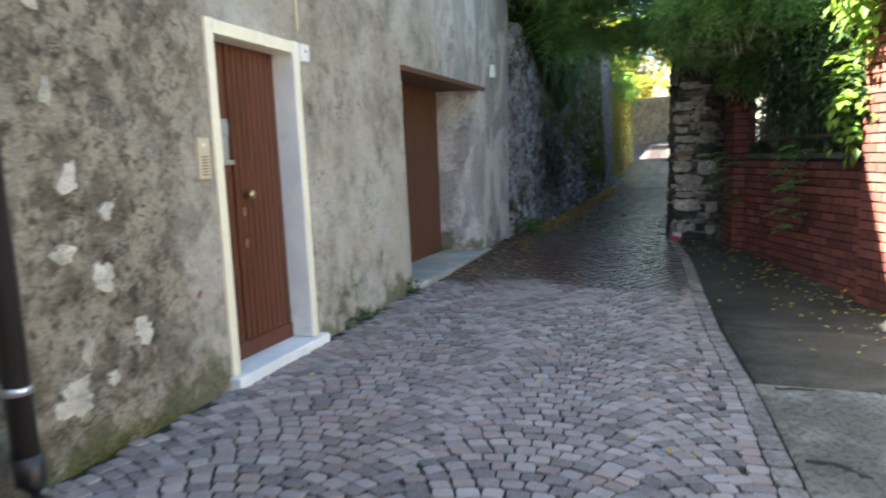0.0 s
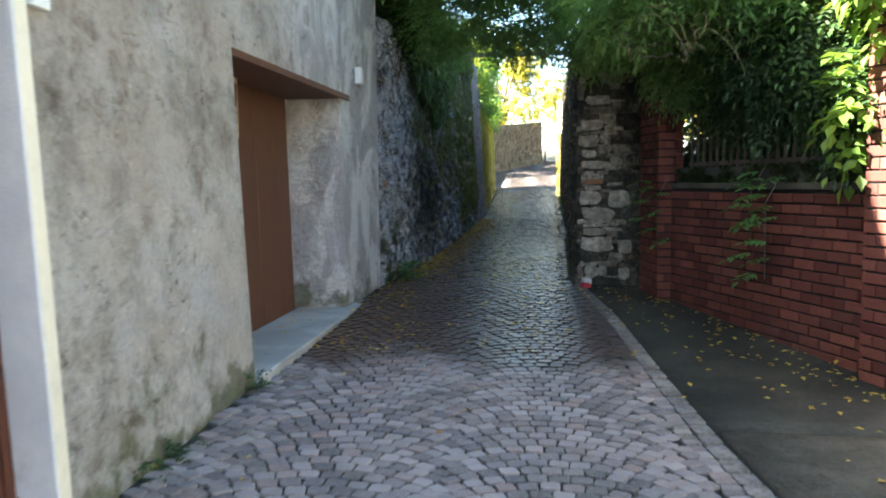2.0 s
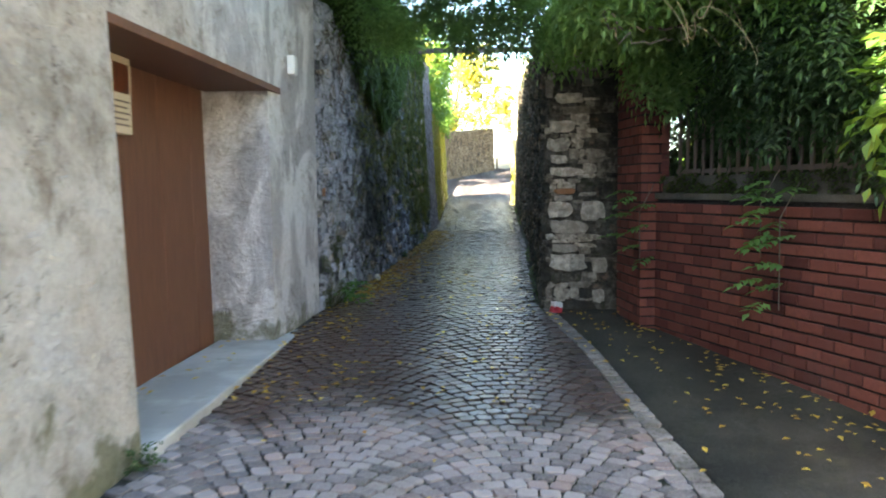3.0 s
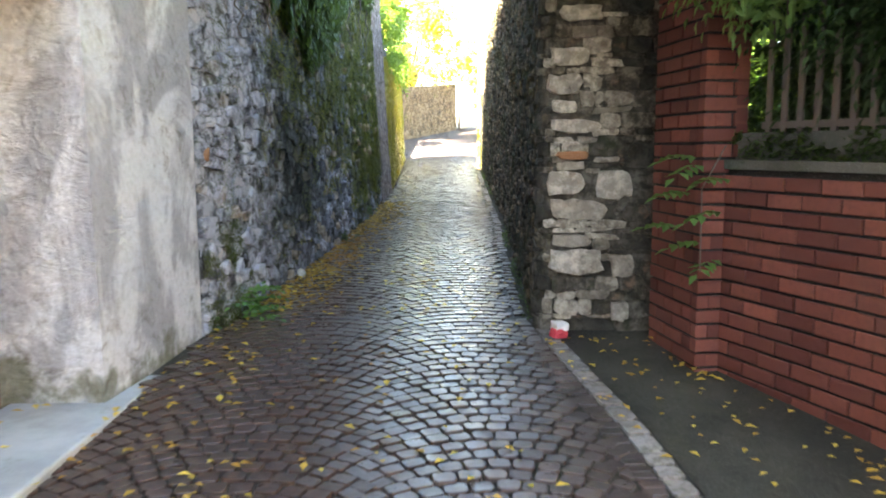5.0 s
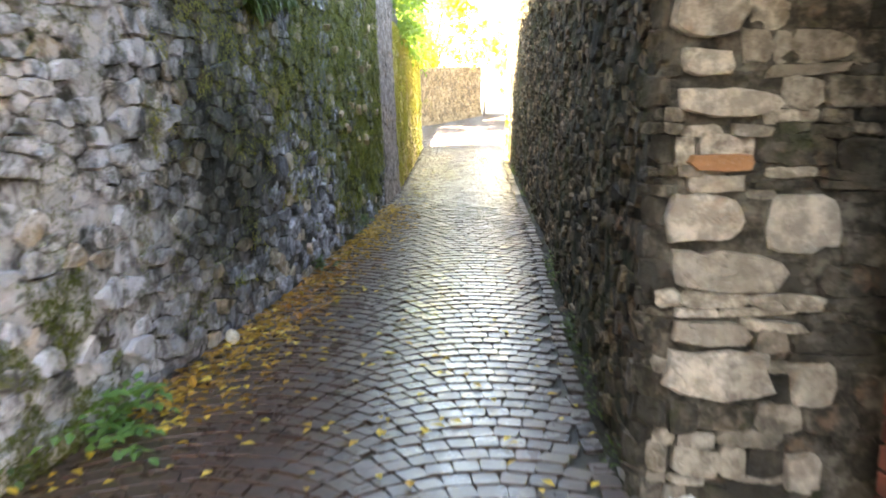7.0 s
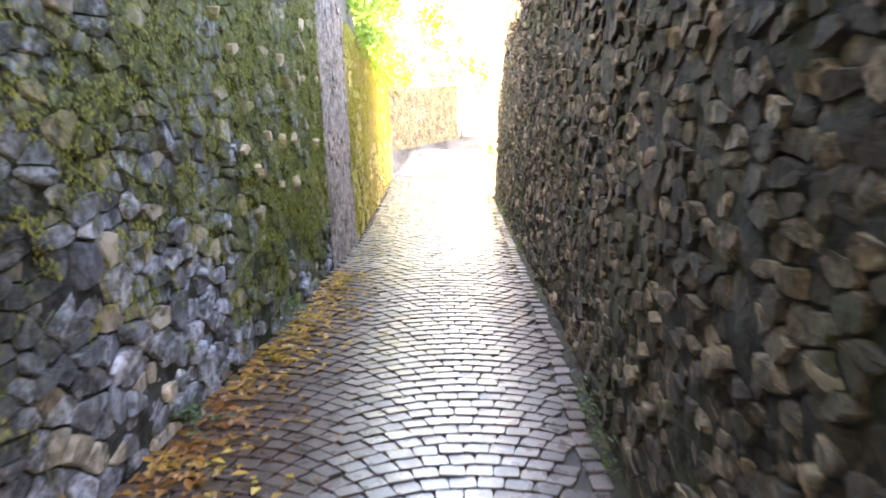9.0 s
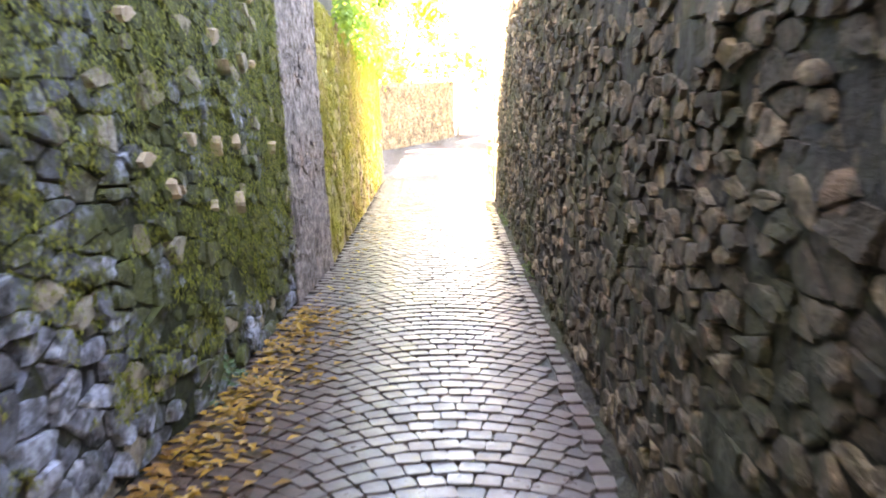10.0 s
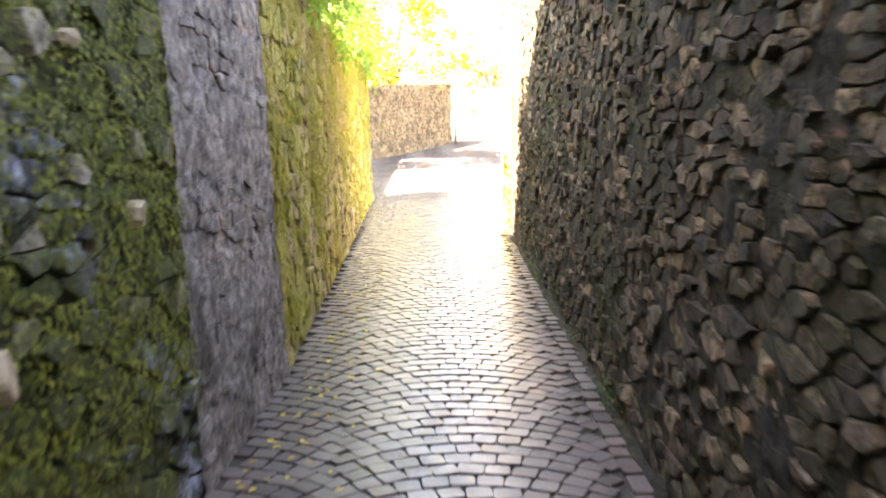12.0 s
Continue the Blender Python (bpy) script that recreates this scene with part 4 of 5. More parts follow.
# ---- stone pier at the mouth of the alley ----
BLOCKS = ((-0.05, 0.34, 1.04, 1.18), (-0.08, 0.18, 1.21, 1.37), (0.27, 0.51, 1.18, 1.38), (-0.06, 0.32, 0.65, 0.82), (0.38, 0.54, 0.62, 0.78), (-0.03, 0.23, 0.84, 0.92),
          (-0.05, 0.30, 1.64, 1.73), (-0.05, 0.12, 1.78, 1.86), (-0.08, 0.15, 1.91, 2.04), (0.39, 0.51, 0.31, 0.44), (-0.01, 0.17, 1.385, 1.44), (-0.06, 0.2, 2.1, 2.22), (0.0, 0.28, 2.4, 2.5))


def slab_ring(a, b, r):
    return [(-a, -b * r.uniform(0.4, 1.05)), (-a * r.uniform(0.3, 0.7), -b * r.uniform(0.9, 1.1)), (a * r.uniform(0.3, 0.7), -b * r.uniform(0.9, 1.1)), (a, -b * r.uniform(0.4, 1)),
            (a * r.uniform(0.9, 1.05), b * r.uniform(0.5, 1.05)), (a * r.uniform(0.2, 0.6), b * r.uniform(0.92, 1.12)), (-a * r.uniform(0.2, 0.6), b * r.uniform(0.9, 1.1)), (-a, b)]


def pier_place(u, v):
    """Along the pier's face, and for u below -0.02 round its corner into the alley."""
    if u > -0.02:
        return Vector((u, 11.81 - 0.05 * (u + 0.02), v + 0.18)), Vector((-0.05, -1, 0)).normalized()
    a = (-0.02 - u) / 0.1
    n = Vector((-math.sin(a), -math.cos(a), 0))
    return Vector((-0.02, 11.91, v + 0.18)) + n * 0.1, n


def stone_pier():
    w = part("stone_pier", prism([(-0.08, 11.93), (-0.03, 11.87), (0.50, 11.83), (0.95, 12.1), (0.95, 12.6), (-0.06, 12.6)], -0.3, 3.2), "mortar")
    tagged(w, "pale slab-stone end of the alley wall, black with moss at its sides", "wall", kind="structure")
    r = random.Random(17)
    for x0, x1, z0, z1 in BLOCKS:
        sv, sf = stone_piece(slab_ring((x1 - x0) / 2 + 0.01, (z1 - z0) / 2 + 0.006, r), r.uniform(0.035, 0.05), r, 0.0)
        x = (x0 + x1) / 2
        part("stone", mesh_of("stone", sv, sf), "rubble_pier", w, "pale block", pose(x, 11.81 - 0.05 * x, (z0 + z1) / 2, 90, r.uniform(-2, 2), -3))
    # thin slabs fill the rest of the face and turn the corner into the alley
    v = 0.0
    while v < 2.95:
        tall = r.choice((0.03, 0.04, 0.05, 0.06, 0.08, 0.11))
        u = -0.17 - r.uniform(0, 0.05)
        while u < 0.76:
            wide = r.uniform(0.09, 0.28) if u > -0.05 else r.uniform(0.06, 0.1)
            z, x = v + tall / 2 + 0.18, u + wide / 2
            if not any(x0 - 0.1 * wide < x < x1 + 0.1 * wide and z0 - 0.2 * tall < z < z1 + 0.2 * tall for x0, x1, z0, z1 in BLOCKS):
                sv, sf = stone_piece(slab_ring(wide / 2 * 1.06, tall / 2 * 1.1, r), r.uniform(0.012, 0.042), r, 0.0)
                p, n = pier_place(x + r.uniform(-0.01, 0.01), v + tall / 2 + r.uniform(-0.008, 0.008))
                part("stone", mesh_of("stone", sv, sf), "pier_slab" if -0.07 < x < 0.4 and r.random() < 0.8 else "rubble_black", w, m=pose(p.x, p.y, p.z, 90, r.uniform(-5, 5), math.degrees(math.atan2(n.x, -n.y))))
            u += wide
        v += tall
    bedding(w, "rubble_dark", pier_place, -0.18, 0.76, -0.1, 2.95, 9, -0.012, 0.03, 0.022)


stone_pier()


def brick_chips():
    """Odd bricks built into the rubble."""
    r = random.Random(14)
    for host, x, y, z, w, h, rz in ((bpy.data.objects["stone_pier"], 0.095, 11.785, 1.485, 0.28, 0.075, -3), (WALLS["left"], left_x(11.86) - 0.01, 11.86, 1.50, 0.10, 0.12, 97), (wall_house, on_house(3.88, 0.70).x - 0.03, 3.88, 0.70, 0.045, 0.06, 90)):
        ring = [(w / 2 * math.cos(a) * r.uniform(0.85, 1.15), h / 2 * math.sin(a) * r.uniform(0.85, 1.15)) for a in [2 * math.pi * i / 8 for i in range(8)]]
        sv, sf = stone_piece(ring, 0.035, r, 0.0)
        part("brick", mesh_of("brick", sv, sf), "orange", host, "orange brick chip", pose(x, y, z, 0, 0, rz) @ pose(0, 0, 0, 90, 0, 0))


brick_chips()


def tan_stones():
    """Bare tan stones among the moss."""
    r = random.Random(41)
    for i in range(16):
        y, h = r.uniform(15.6, 18.5), r.uniform(0.7, 2.3)
        w, t = r.uniform(0.08, 0.2), r.uniform(0.06, 0.13)
        ring = [(w / 2 * math.cos(a) * r.uniform(0.7, 1.15), t / 2 * math.sin(a) * r.uniform(0.7, 1.15)) for a in [2 * math.pi * k / 7 for k in range(7)]]
        sv, sf = stone_piece(ring, r.uniform(0.035, 0.05), r, 0.0)
        part("stone", mesh_of("stone", sv, sf), "tan", WALLS["left"], "bare tan stone", pose(left_x(y) - left_lean(y) * h + 0.012, y, ground_z(0, y) + h, 0, 0, 97) @ pose(0, 0, 0, 90, r.uniform(-20, 20), 0))


tan_stones()


def ochre_stones():
    """Paler stones in the dark alley wall."""
    r = random.Random(43)
    for i in range(18):
        y, h = r.uniform(12.6, 19.0), r.uniform(0.3, 2.3)
        w, t = r.uniform(0.08, 0.2), r.uniform(0.05, 0.1)
        ring = [(w / 2 * math.cos(a) * r.uniform(0.55, 1.2), t / 2 * math.sin(a) * r.uniform(0.6, 1.2)) for a in [2 * math.pi * k / 9 for k in range(9)]]
        sv, sf = stone_piece(ring, r.uniform(0.03, 0.042), r, 0.0)
        part("stone", mesh_of("stone", sv, sf), "tan_dark", WALLS["right"], "pale ochre stone", pose(right_x(y) + 0.02 * h - 0.004, y, ground_z(0, y) + h, 0, 0, -93) @ pose(0, 0, 0, 90, r.uniform(-15, 15), 0))


ochre_stones()

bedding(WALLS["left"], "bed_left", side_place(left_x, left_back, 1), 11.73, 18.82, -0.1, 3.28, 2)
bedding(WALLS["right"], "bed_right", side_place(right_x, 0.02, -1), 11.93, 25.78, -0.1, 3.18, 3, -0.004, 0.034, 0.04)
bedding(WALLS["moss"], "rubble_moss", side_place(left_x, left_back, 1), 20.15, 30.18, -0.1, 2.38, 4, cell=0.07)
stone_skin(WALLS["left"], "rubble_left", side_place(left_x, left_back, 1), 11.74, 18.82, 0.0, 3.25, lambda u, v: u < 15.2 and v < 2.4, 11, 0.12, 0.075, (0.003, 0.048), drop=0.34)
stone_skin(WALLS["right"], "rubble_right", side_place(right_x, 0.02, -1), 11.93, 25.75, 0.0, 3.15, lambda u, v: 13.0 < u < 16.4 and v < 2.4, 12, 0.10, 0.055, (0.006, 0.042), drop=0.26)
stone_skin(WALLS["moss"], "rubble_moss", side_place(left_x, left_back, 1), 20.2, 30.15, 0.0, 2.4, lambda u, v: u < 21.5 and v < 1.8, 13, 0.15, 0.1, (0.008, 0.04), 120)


# ---- setts ----
def sett(w, h, r, tilt=0.035, worn=0.06):
    """A worn sett, top at z = 0."""
    n = 8
    ring = []
    for sx, sy in ((-1, -1), (1, -1), (1, 1), (-1, 1)):
        x, y = sx * w / 2 * r.uniform(0.94, 1.06), sy * h / 2 * r.uniform(0.94, 1.06)
        c = min(w, h) * r.uniform(0.1, 0.2) * worn / 0.06
        pair = [(x - sx * c, y), (x, y - sy * c)]
        ring += pair if sx * sy < 0 else pair[::-1]
    tx, ty = r.uniform(-tilt, tilt), r.uniform(-tilt, tilt)
    vs = [(x, y, -0.06) for x, y in ring] + [(x, y, -0.065 * worn + tx * x + ty * y) for x, y in ring] + [(x * (1 - worn), y * (1 - worn), tx * x + ty * y) for x, y in ring]
    fs = [(k * n + i, k * n + (i + 1) % n, (k + 1) * n + (i + 1) % n, (k + 1) * n + i) for k in range(2) for i in range(n)]
    fs.append(tuple(range(2 * n, 3 * n)))
    return vs, fs


def pave():
    r = random.Random(5)
    road = empty("road", "grey-pink porphyry sett paving laid in arcs", "road", kind="structure")
    verts, faces, count = [], [], 0
    W, rad, pitch = 1.12, 0.80, 0.103
    half = math.asin(W / 2 / rad)
    for col in range(-4, 5):
        xc = -0.62 + col * W
        for row in range(0, 480):
            y0 = -3.4 + row * pitch - rad * math.cos(half)
            if y0 > 45:
                break
            n = max(1, round(2 * half * rad / (pitch * 1.12)))
            off = (row % 2) + r.uniform(-0.35, 0.35)
            for i in range(n):
                a = -half + 2 * half * (i + off * 0.5 + 0.25) / n
                x, y = xc + rad * math.sin(a), y0 + rad * math.cos(a)
                lo = left_x(y) + 0.03 if y < 30 else -3.0
                hi = kerb_x(y) - 0.115 if y < 11.7 else (right_x(y) - 0.185 if y < 25.7 else 2.6)
                if GAR_Y0 < y < 11.3:
                    lo += 0.04
                if not lo < x < hi:
                    continue
                w = 2 * half * rad / n - 0.003
                h = pitch * math.cos(a * 0.8) - 0.002
                wet = y > 11.5
                sv, sf = sett(w * (r.uniform(0.94, 1.03) if wet else r.uniform(0.87, 0.97)), h * (r.uniform(0.94, 1.02) if wet else r.uniform(0.86, 0.95)), r, 0.016 if wet else 0.035, 0.035 if wet else 0.06)
                m = pose(x, y, ground_z(x, y) + r.uniform(-0.004, 0.004) * (0.5 if wet else 1), 0, 0, -math.degrees(a) + r.uniform(-8, 8))
                if count < 300 and 3.6 < y < 5.2 and -2.0 < x < 0.5:
                    count += 1
                    part("sett", mesh_of("sett", sv, sf), "sett", road, m=m)
                else:
                    base = len(verts)
                    verts += [m @ Vector(q) for q in sv]
                    faces += [tuple(i2 + base for i2 in f) for f in sf]
    tagged(part("setts", mesh_of("setts", verts, faces), "sett", road), "worn porphyry setts", kind="stuff")
    # edging stones beside the asphalt, and the channel along the alley wall
    k = empty("kerb", "flush row of pale edging stones beside the asphalt", "kerb", kind="structure")
    y = 1.4
    while y < 12.0:
        L = r.uniform(0.12, 0.24)
        sv, sf = sett(0.12, L - 0.01, r)
        x = kerb_x(y + L / 2)
        ang = math.degrees(math.atan2(kerb_x(y) - kerb_x(y + L), L))
        part("edging_stone", mesh_of("edging_stone", sv, sf), "edging", k, m=pose(x + 0.05, y + L / 2, ground_z(x, y) + 0.004, 0, 0, ang))
        for h in (0.0, 0.5):
            sv, sf = sett(0.105, L / 2 - 0.006, r)
            part("edging_stone", mesh_of("edging_stone", sv, sf), "sett", k, m=pose(x - 0.068 + r.uniform(-0.006, 0.006), y + L * (h + 0.25), ground_z(x, y) + 0.001, 0, 0, ang + r.uniform(-3, 3)))
        y += L
    k = empty("gutter_edge", "row of edging stones along the alley wall", "kerb", kind="structure")
    y = 12.2
    while y < 25:
        L = r.uniform(0.10, 0.17)
        sv, sf = sett(0.085, L - 0.012, r)
        x = right_x(y + L / 2) - 0.125 + r.uniform(-0.012, 0.012)
        part("edging_stone", mesh_of("edging_stone", sv, sf), "sett", k, m=pose(x, y + L / 2, ground_z(x, y) + 0.006, 0, 0, r.uniform(-5, 5)))
        y += L


pave()


# ---- plants ----
class Leaves:
    """Gathers leaf blades into one mesh."""

    def __init__(self, seed):
        self.v, self.f, self.r = [], [], random.Random(seed)

    def blade(self, p, d, up, length, width):
        side = d.cross(up)
        if side.length < 1e-4:
            side = d.orthogonal()
        side = side.normalized()
        nrm = side.cross(d).normalized()
        b = len(self.v)
        q = p + d * length * 0.45
        self.v += [p, q + side * width / 2 + nrm * width * 0.12, p + d * length - nrm * length * 0.12, q - side * width / 2 + nrm * width * 0.12]
        self.f += [(b, b + 1, b + 2), (b, b + 2, b + 3)]

    def frond(self, p, d, length, pairs, leaf, wide=0.4):
        """A pinnate leaf: blades in pairs along a drooping stalk."""
        r = self.r
        d = d.normalized()
        side = d.cross(Vector((0, 0, 1)))
        side = side.normalized() if side.length > 0.05 else Vector((1, 0, 0))
        up = side.cross(d).normalized()
        for i in range(pairs + 1):
            s = (i + 0.6) / (pairs + 0.6)
            q = p + d * length * s - Vector((0, 0, 1)) * length * 0.35 * s * s
            if i == pairs:
                self.blade(q, (d - Vector((0, 0, 0.5))).normalized(), up, leaf, leaf * wide)
                break
            for sg in (-1, 1):
                w = (side * sg + d * 0.45 - Vector((0, 0, r.uniform(0.05, 0.5)))).normalized()
                self.blade(q, w, up, leaf * r.uniform(0.8, 1.1), leaf * wide)

    def wild(self, horizontal=0.0):
        r = self.r
        return Vector((r.gauss(0, 1), r.gauss(0, 1), r.gauss(0, 1) * (1 - horizontal))).normalized()

    def mesh(self, name):
        return mesh_of(name, self.v, self.f)


def cloud(lv, centre, size, n, pairs=4, length=0.26, leaf=0.085, droop=0.2, wide=0.4, shell=0.5):
    """Fronds through an uneven ball, thicker near its skin."""
    c, s = Vector(centre), Vector(size)
    k = 0
    while k < n:
        d = lv.wild()
        rad = lv.r.uniform(shell, 1.0) * (0.8 + 0.45 * noise.noise(d * 1.7 + c))
        p = c + Vector((d.x * s.x, d.y * s.y, d.z * s.z)) * rad
        k += 1
        lv.frond(p, (d + lv.wild() * 0.8 - Vector((0, 0, droop))), length * lv.r.uniform(0.7, 1.2), pairs, leaf * lv.r.uniform(0.8, 1.2), wide)


def vine(points, radius, parent, sag=0.0, seed=0):
    r = random.Random(seed)
    pts = []
    P = [Vector(p) for p in points]
    for a, b in zip(P, P[1:]):
        for i in range(6):
            s = i / 6
            pts.append(a.lerp(b, s) + Vector((r.gauss(0, 0.02), r.gauss(0, 0.02), r.gauss(0, 0.02) - sag * math.sin(math.pi * s))))
    pts.append(P[-1])
    return part("branch", tube(pts, radius, n=6, taper=0.4), "bark", parent)


def garden_wisteria():
    t = empty("wisteria", "large green wisteria hanging over the fence and across the lane", "climber", 2.0, 10.2, 0.1)
    o = Vector((2.0, 10.2, 0.1))
    stem = part("trunk", tube([Vector((0, 0, 0)), (0.05, 0.1, 1.2), (-0.1, 0.2, 2.3), (-0.4, 0.5, 3.3)], 0.09, taper=0.5), "bark", t)
    for k, pts in enumerate(([(1.6, 10.7, 3.4), (0.4, 11.6, 3.7), (-1.0, 12.2, 3.8), (-2.2, 12.8, 3.9)], [(1.6, 10.7, 3.4), (0.9, 10.0, 3.3), (0.2, 9.5, 3.25)], [(2.0, 10.4, 2.2), (1.9, 9.2, 2.8), (2.1, 8.3, 3.2)],
                            [(1.2, 10.2, 3.0), (0.5, 9.7, 2.75), (0.05, 9.4, 2.8), (0.25, 9.3, 2.6), (0.6, 9.5, 2.62)])):
        vine([Vector(p) - o for p in pts], 0.03 if k < 3 else 0.012, stem, 0.05, k)
    # Low leaves take the shaded green, high ones the lit green.
    lv, over = Leaves(21), Leaves(24)
    for c, s, n in (((1.6, 10.3, 2.5), (0.75, 0.95, 0.75), 700), ((1.85, 9.2, 2.65), (0.55, 0.9, 0.6), 520), ((2.1, 8.7, 2.9), (0.5, 0.6, 0.9), 420),
                    ((1.1, 10.6, 3.2), (0.9, 0.9, 0.55), 620), ((0.45, 10.3, 3.2), (0.8, 0.9, 0.42), 560), ((0.1, 11.3, 3.3), (0.9, 0.7, 0.45), 480), ((-0.8, 11.9, 3.45), (0.8, 0.6, 0.42), 420),
                    ((-1.7, 12.4, 3.6), (0.7, 0.7, 0.5), 380), ((1.5, 11.6, 3.2), (0.8, 0.6, 0.6), 300), ((2.6, 9.9, 3.7), (1.0, 1.8, 0.7), 600), ((1.0, 9.4, 3.35), (0.7, 0.8, 0.4), 420),
                    ((2.6, 10.2, 1.6), (0.5, 1.6, 1.0), 700), ((1.95, 10.6, 2.0), (0.4, 0.55, 0.75), 420), ((1.45, 10.8, 2.1), (0.3, 0.35, 0.5), 300), ((1.35, 11.6, 2.0), (0.35, 0.4, 0.9), 380), ((1.75, 10.0, 2.1), (0.22, 0.9, 0.45), 260), ((2.1, 9.0, 2.1), (0.22, 0.8, 0.45), 130), ((1.35, 9.7, 2.2), (0.2, 0.6, 0.3), 170), ((1.65, 8.9, 2.2), (0.2, 0.5, 0.35), 170), ((2.3, 9.5, 1.9), (0.4, 1.2, 0.6), 130), ((1.85, 10.0, 2.5), (0.3, 0.9, 0.55), 230), ((1.45, 10.7, 2.6), (0.3, 0.5, 0.6), 160), ((1.7, 8.5, 2.1), (0.2, 0.35, 0.4), 110), ((1.3, 9.5, 2.55), (0.25, 0.5, 0.25), 120)):
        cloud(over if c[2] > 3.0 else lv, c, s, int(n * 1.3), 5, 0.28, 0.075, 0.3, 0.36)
    # leaf clouds added overhead, mostly out of view, to shade bricks and alley mouth
    for c in ((-1.1, 11.0, 4.3), (-0.9, 12.0, 4.4), (-2.0, 11.9, 4.5)):
        cloud(over, c, (0.9, 0.8, 0.45), 260, 4, 0.36, 0.16)
    for c, s, n in (((1.35, 9.5, 2.65), (0.33, 0.6, 0.45), 200), ((1.55, 8.95, 2.55), (0.32, 0.6, 0.6), 260), ((0.85, 10.5, 2.75), (0.4, 0.6, 0.4), 260), ((1.3, 9.6, 3.1), (0.6, 1.2, 0.4), 420), ((0.35, 9.7, 3.15), (0.6, 0.7, 0.3), 260)):
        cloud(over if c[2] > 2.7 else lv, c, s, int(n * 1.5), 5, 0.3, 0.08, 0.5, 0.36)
    # more unseen leaf clouds added to keep sky light off the brick wall
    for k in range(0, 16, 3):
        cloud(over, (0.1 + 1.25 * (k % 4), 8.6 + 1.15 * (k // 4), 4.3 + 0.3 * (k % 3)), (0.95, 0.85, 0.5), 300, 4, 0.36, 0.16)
    tagged(part("foliage", lv.mesh("foliage"), "wine", t, m=Matrix.Translation(-o)), "dense pinnate leaves in a shaded dark green")
    tagged(part("foliage", over.mesh("foliage"), "canopy", t, m=Matrix.Translation(-o)), "feathery leaves overhead in a lit pale green")
    # The sunny side gets a brighter green, light put in its leaf colour.
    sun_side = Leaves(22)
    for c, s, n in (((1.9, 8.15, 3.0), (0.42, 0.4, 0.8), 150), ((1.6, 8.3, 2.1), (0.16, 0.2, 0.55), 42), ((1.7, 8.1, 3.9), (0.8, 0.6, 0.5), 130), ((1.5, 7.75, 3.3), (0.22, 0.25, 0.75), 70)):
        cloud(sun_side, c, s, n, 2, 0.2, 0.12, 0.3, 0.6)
    tagged(part("foliage", sun_side.mesh("foliage"), "lime", t, m=Matrix.Translation(-o)), "sunny-side leaves in a brighter lit green")
    # trails that hang down over the bricks
    tr = Leaves(23)
    r = random.Random(3)
    for base, n in ((Vector((0.74, 10.80, 1.50)), 8), (Vector((1.34, 9.1, 1.5)), 10), (Vector((1.28, 9.3, 1.6)), 7)):
        for i in range(n):
            q = base + Vector((r.uniform(-0.12, 0.12) - 0.06, r.uniform(-0.15, 0.15), -i * 0.085 + r.uniform(-0.04, 0.04)))
            tr.frond(q, Vector((-1, r.uniform(-1.2, 0.6), r.uniform(-0.1, 0.4))), 0.2, 4, 0.10, 0.5)
        part("trail", tube([base - o + Vector((0.05, 0, 0.05)), base - o + Vector((-0.08, 0, -0.2)), base - o + Vector((-0.08, -0.02, -n * 0.085))], 0.004), "bark", t)
    tagged(part("foliage", tr.mesh("foliage"), "trail", t, m=Matrix.Translation(-o)), "hanging leaf trails")


garden_wisteria()


def ivy_left():
    t = empty("ivy", "dark ivy hanging over the rubble wall", "climber", -2.1, 14.0, 3.5)
    o = Vector((-2.1, 14.0, 3.5))
    lv = Leaves(31)
    r = lv.r
    n = 0
    while n < 14000:
        y = r.uniform(12.2, 18.5)
        h = r.uniform(1.6, 3.6)
        edge = 3.2 - 1.15 * min(1, max(0, (y - 12.2) / 2.0)) * (1 - 0.85 * min(1, max(0, (y - 15.0) / 1.6))) + 0.5 * noise.noise((y * 1.1, 3, 0)) + 0.3 * noise.noise((y * 4, 1, 0))
        n += 1
        if h < edge:
            continue
        x = left_x(y) - left_lean(y) * h + r.uniform(0.03, 0.10 + 0.16 * min(1.5, h - edge))
        lv.blade(Vector((x, y, ground_z(x, y) + h)), Vector((r.uniform(0, 0.9), r.uniform(-0.6, 0.6), -1)).normalized(), Vector((1, 0, 0.3)), r.uniform(0.07, 0.12), r.uniform(0.05, 0.09))
    # Leaf masses above the bank, added to keep sun off the right alley wall.
    for i in range(9):
        cloud(lv, (-2.95 - 0.2 * (i % 2), 12.3 + i * 1.15, 4.3 + 0.3 * (i % 3)), (0.6, 0.9, 1.0), 420, 4, 0.3, 0.15)
        cloud(lv, (-3.5 - 0.2 * (i % 2), 12.3 + i * 1.15, 6.1 + 0.3 * (i % 2)), (0.7, 0.95, 1.5), 700, 4, 0.42, 0.25)
    cloud(lv, (-2.35, 13.0, 3.7), (0.5, 0.9, 0.55), 420)
    cloud(lv, (-2.3, 15.2, 3.9), (0.5, 1.6, 0.5), 420)
    tagged(part("foliage", lv.mesh("foliage"), "ivy", t, m=Matrix.Translation(-o)), "dark hanging leaves, with added leaf clouds that block the sun")
    for k in range(9):
        y = 12.5 + k * 0.68
        x, z = left_x(y) - left_lean(y) * 2.6, ground_z(0, y)
        vine([Vector((x - 0.35, y, z + 3.7)) - o, Vector((x + 0.05, y + 0.05, z + 3.3)) - o, Vector((x + 0.06, y + r.uniform(-0.2, 0.2), z + 2.6)) - o, Vector((x + 0.07, y + r.uniform(-0.3, 0.3), z + 2.1)) - o], 0.014, t, 0.0, 70 + k)


ivy_left()


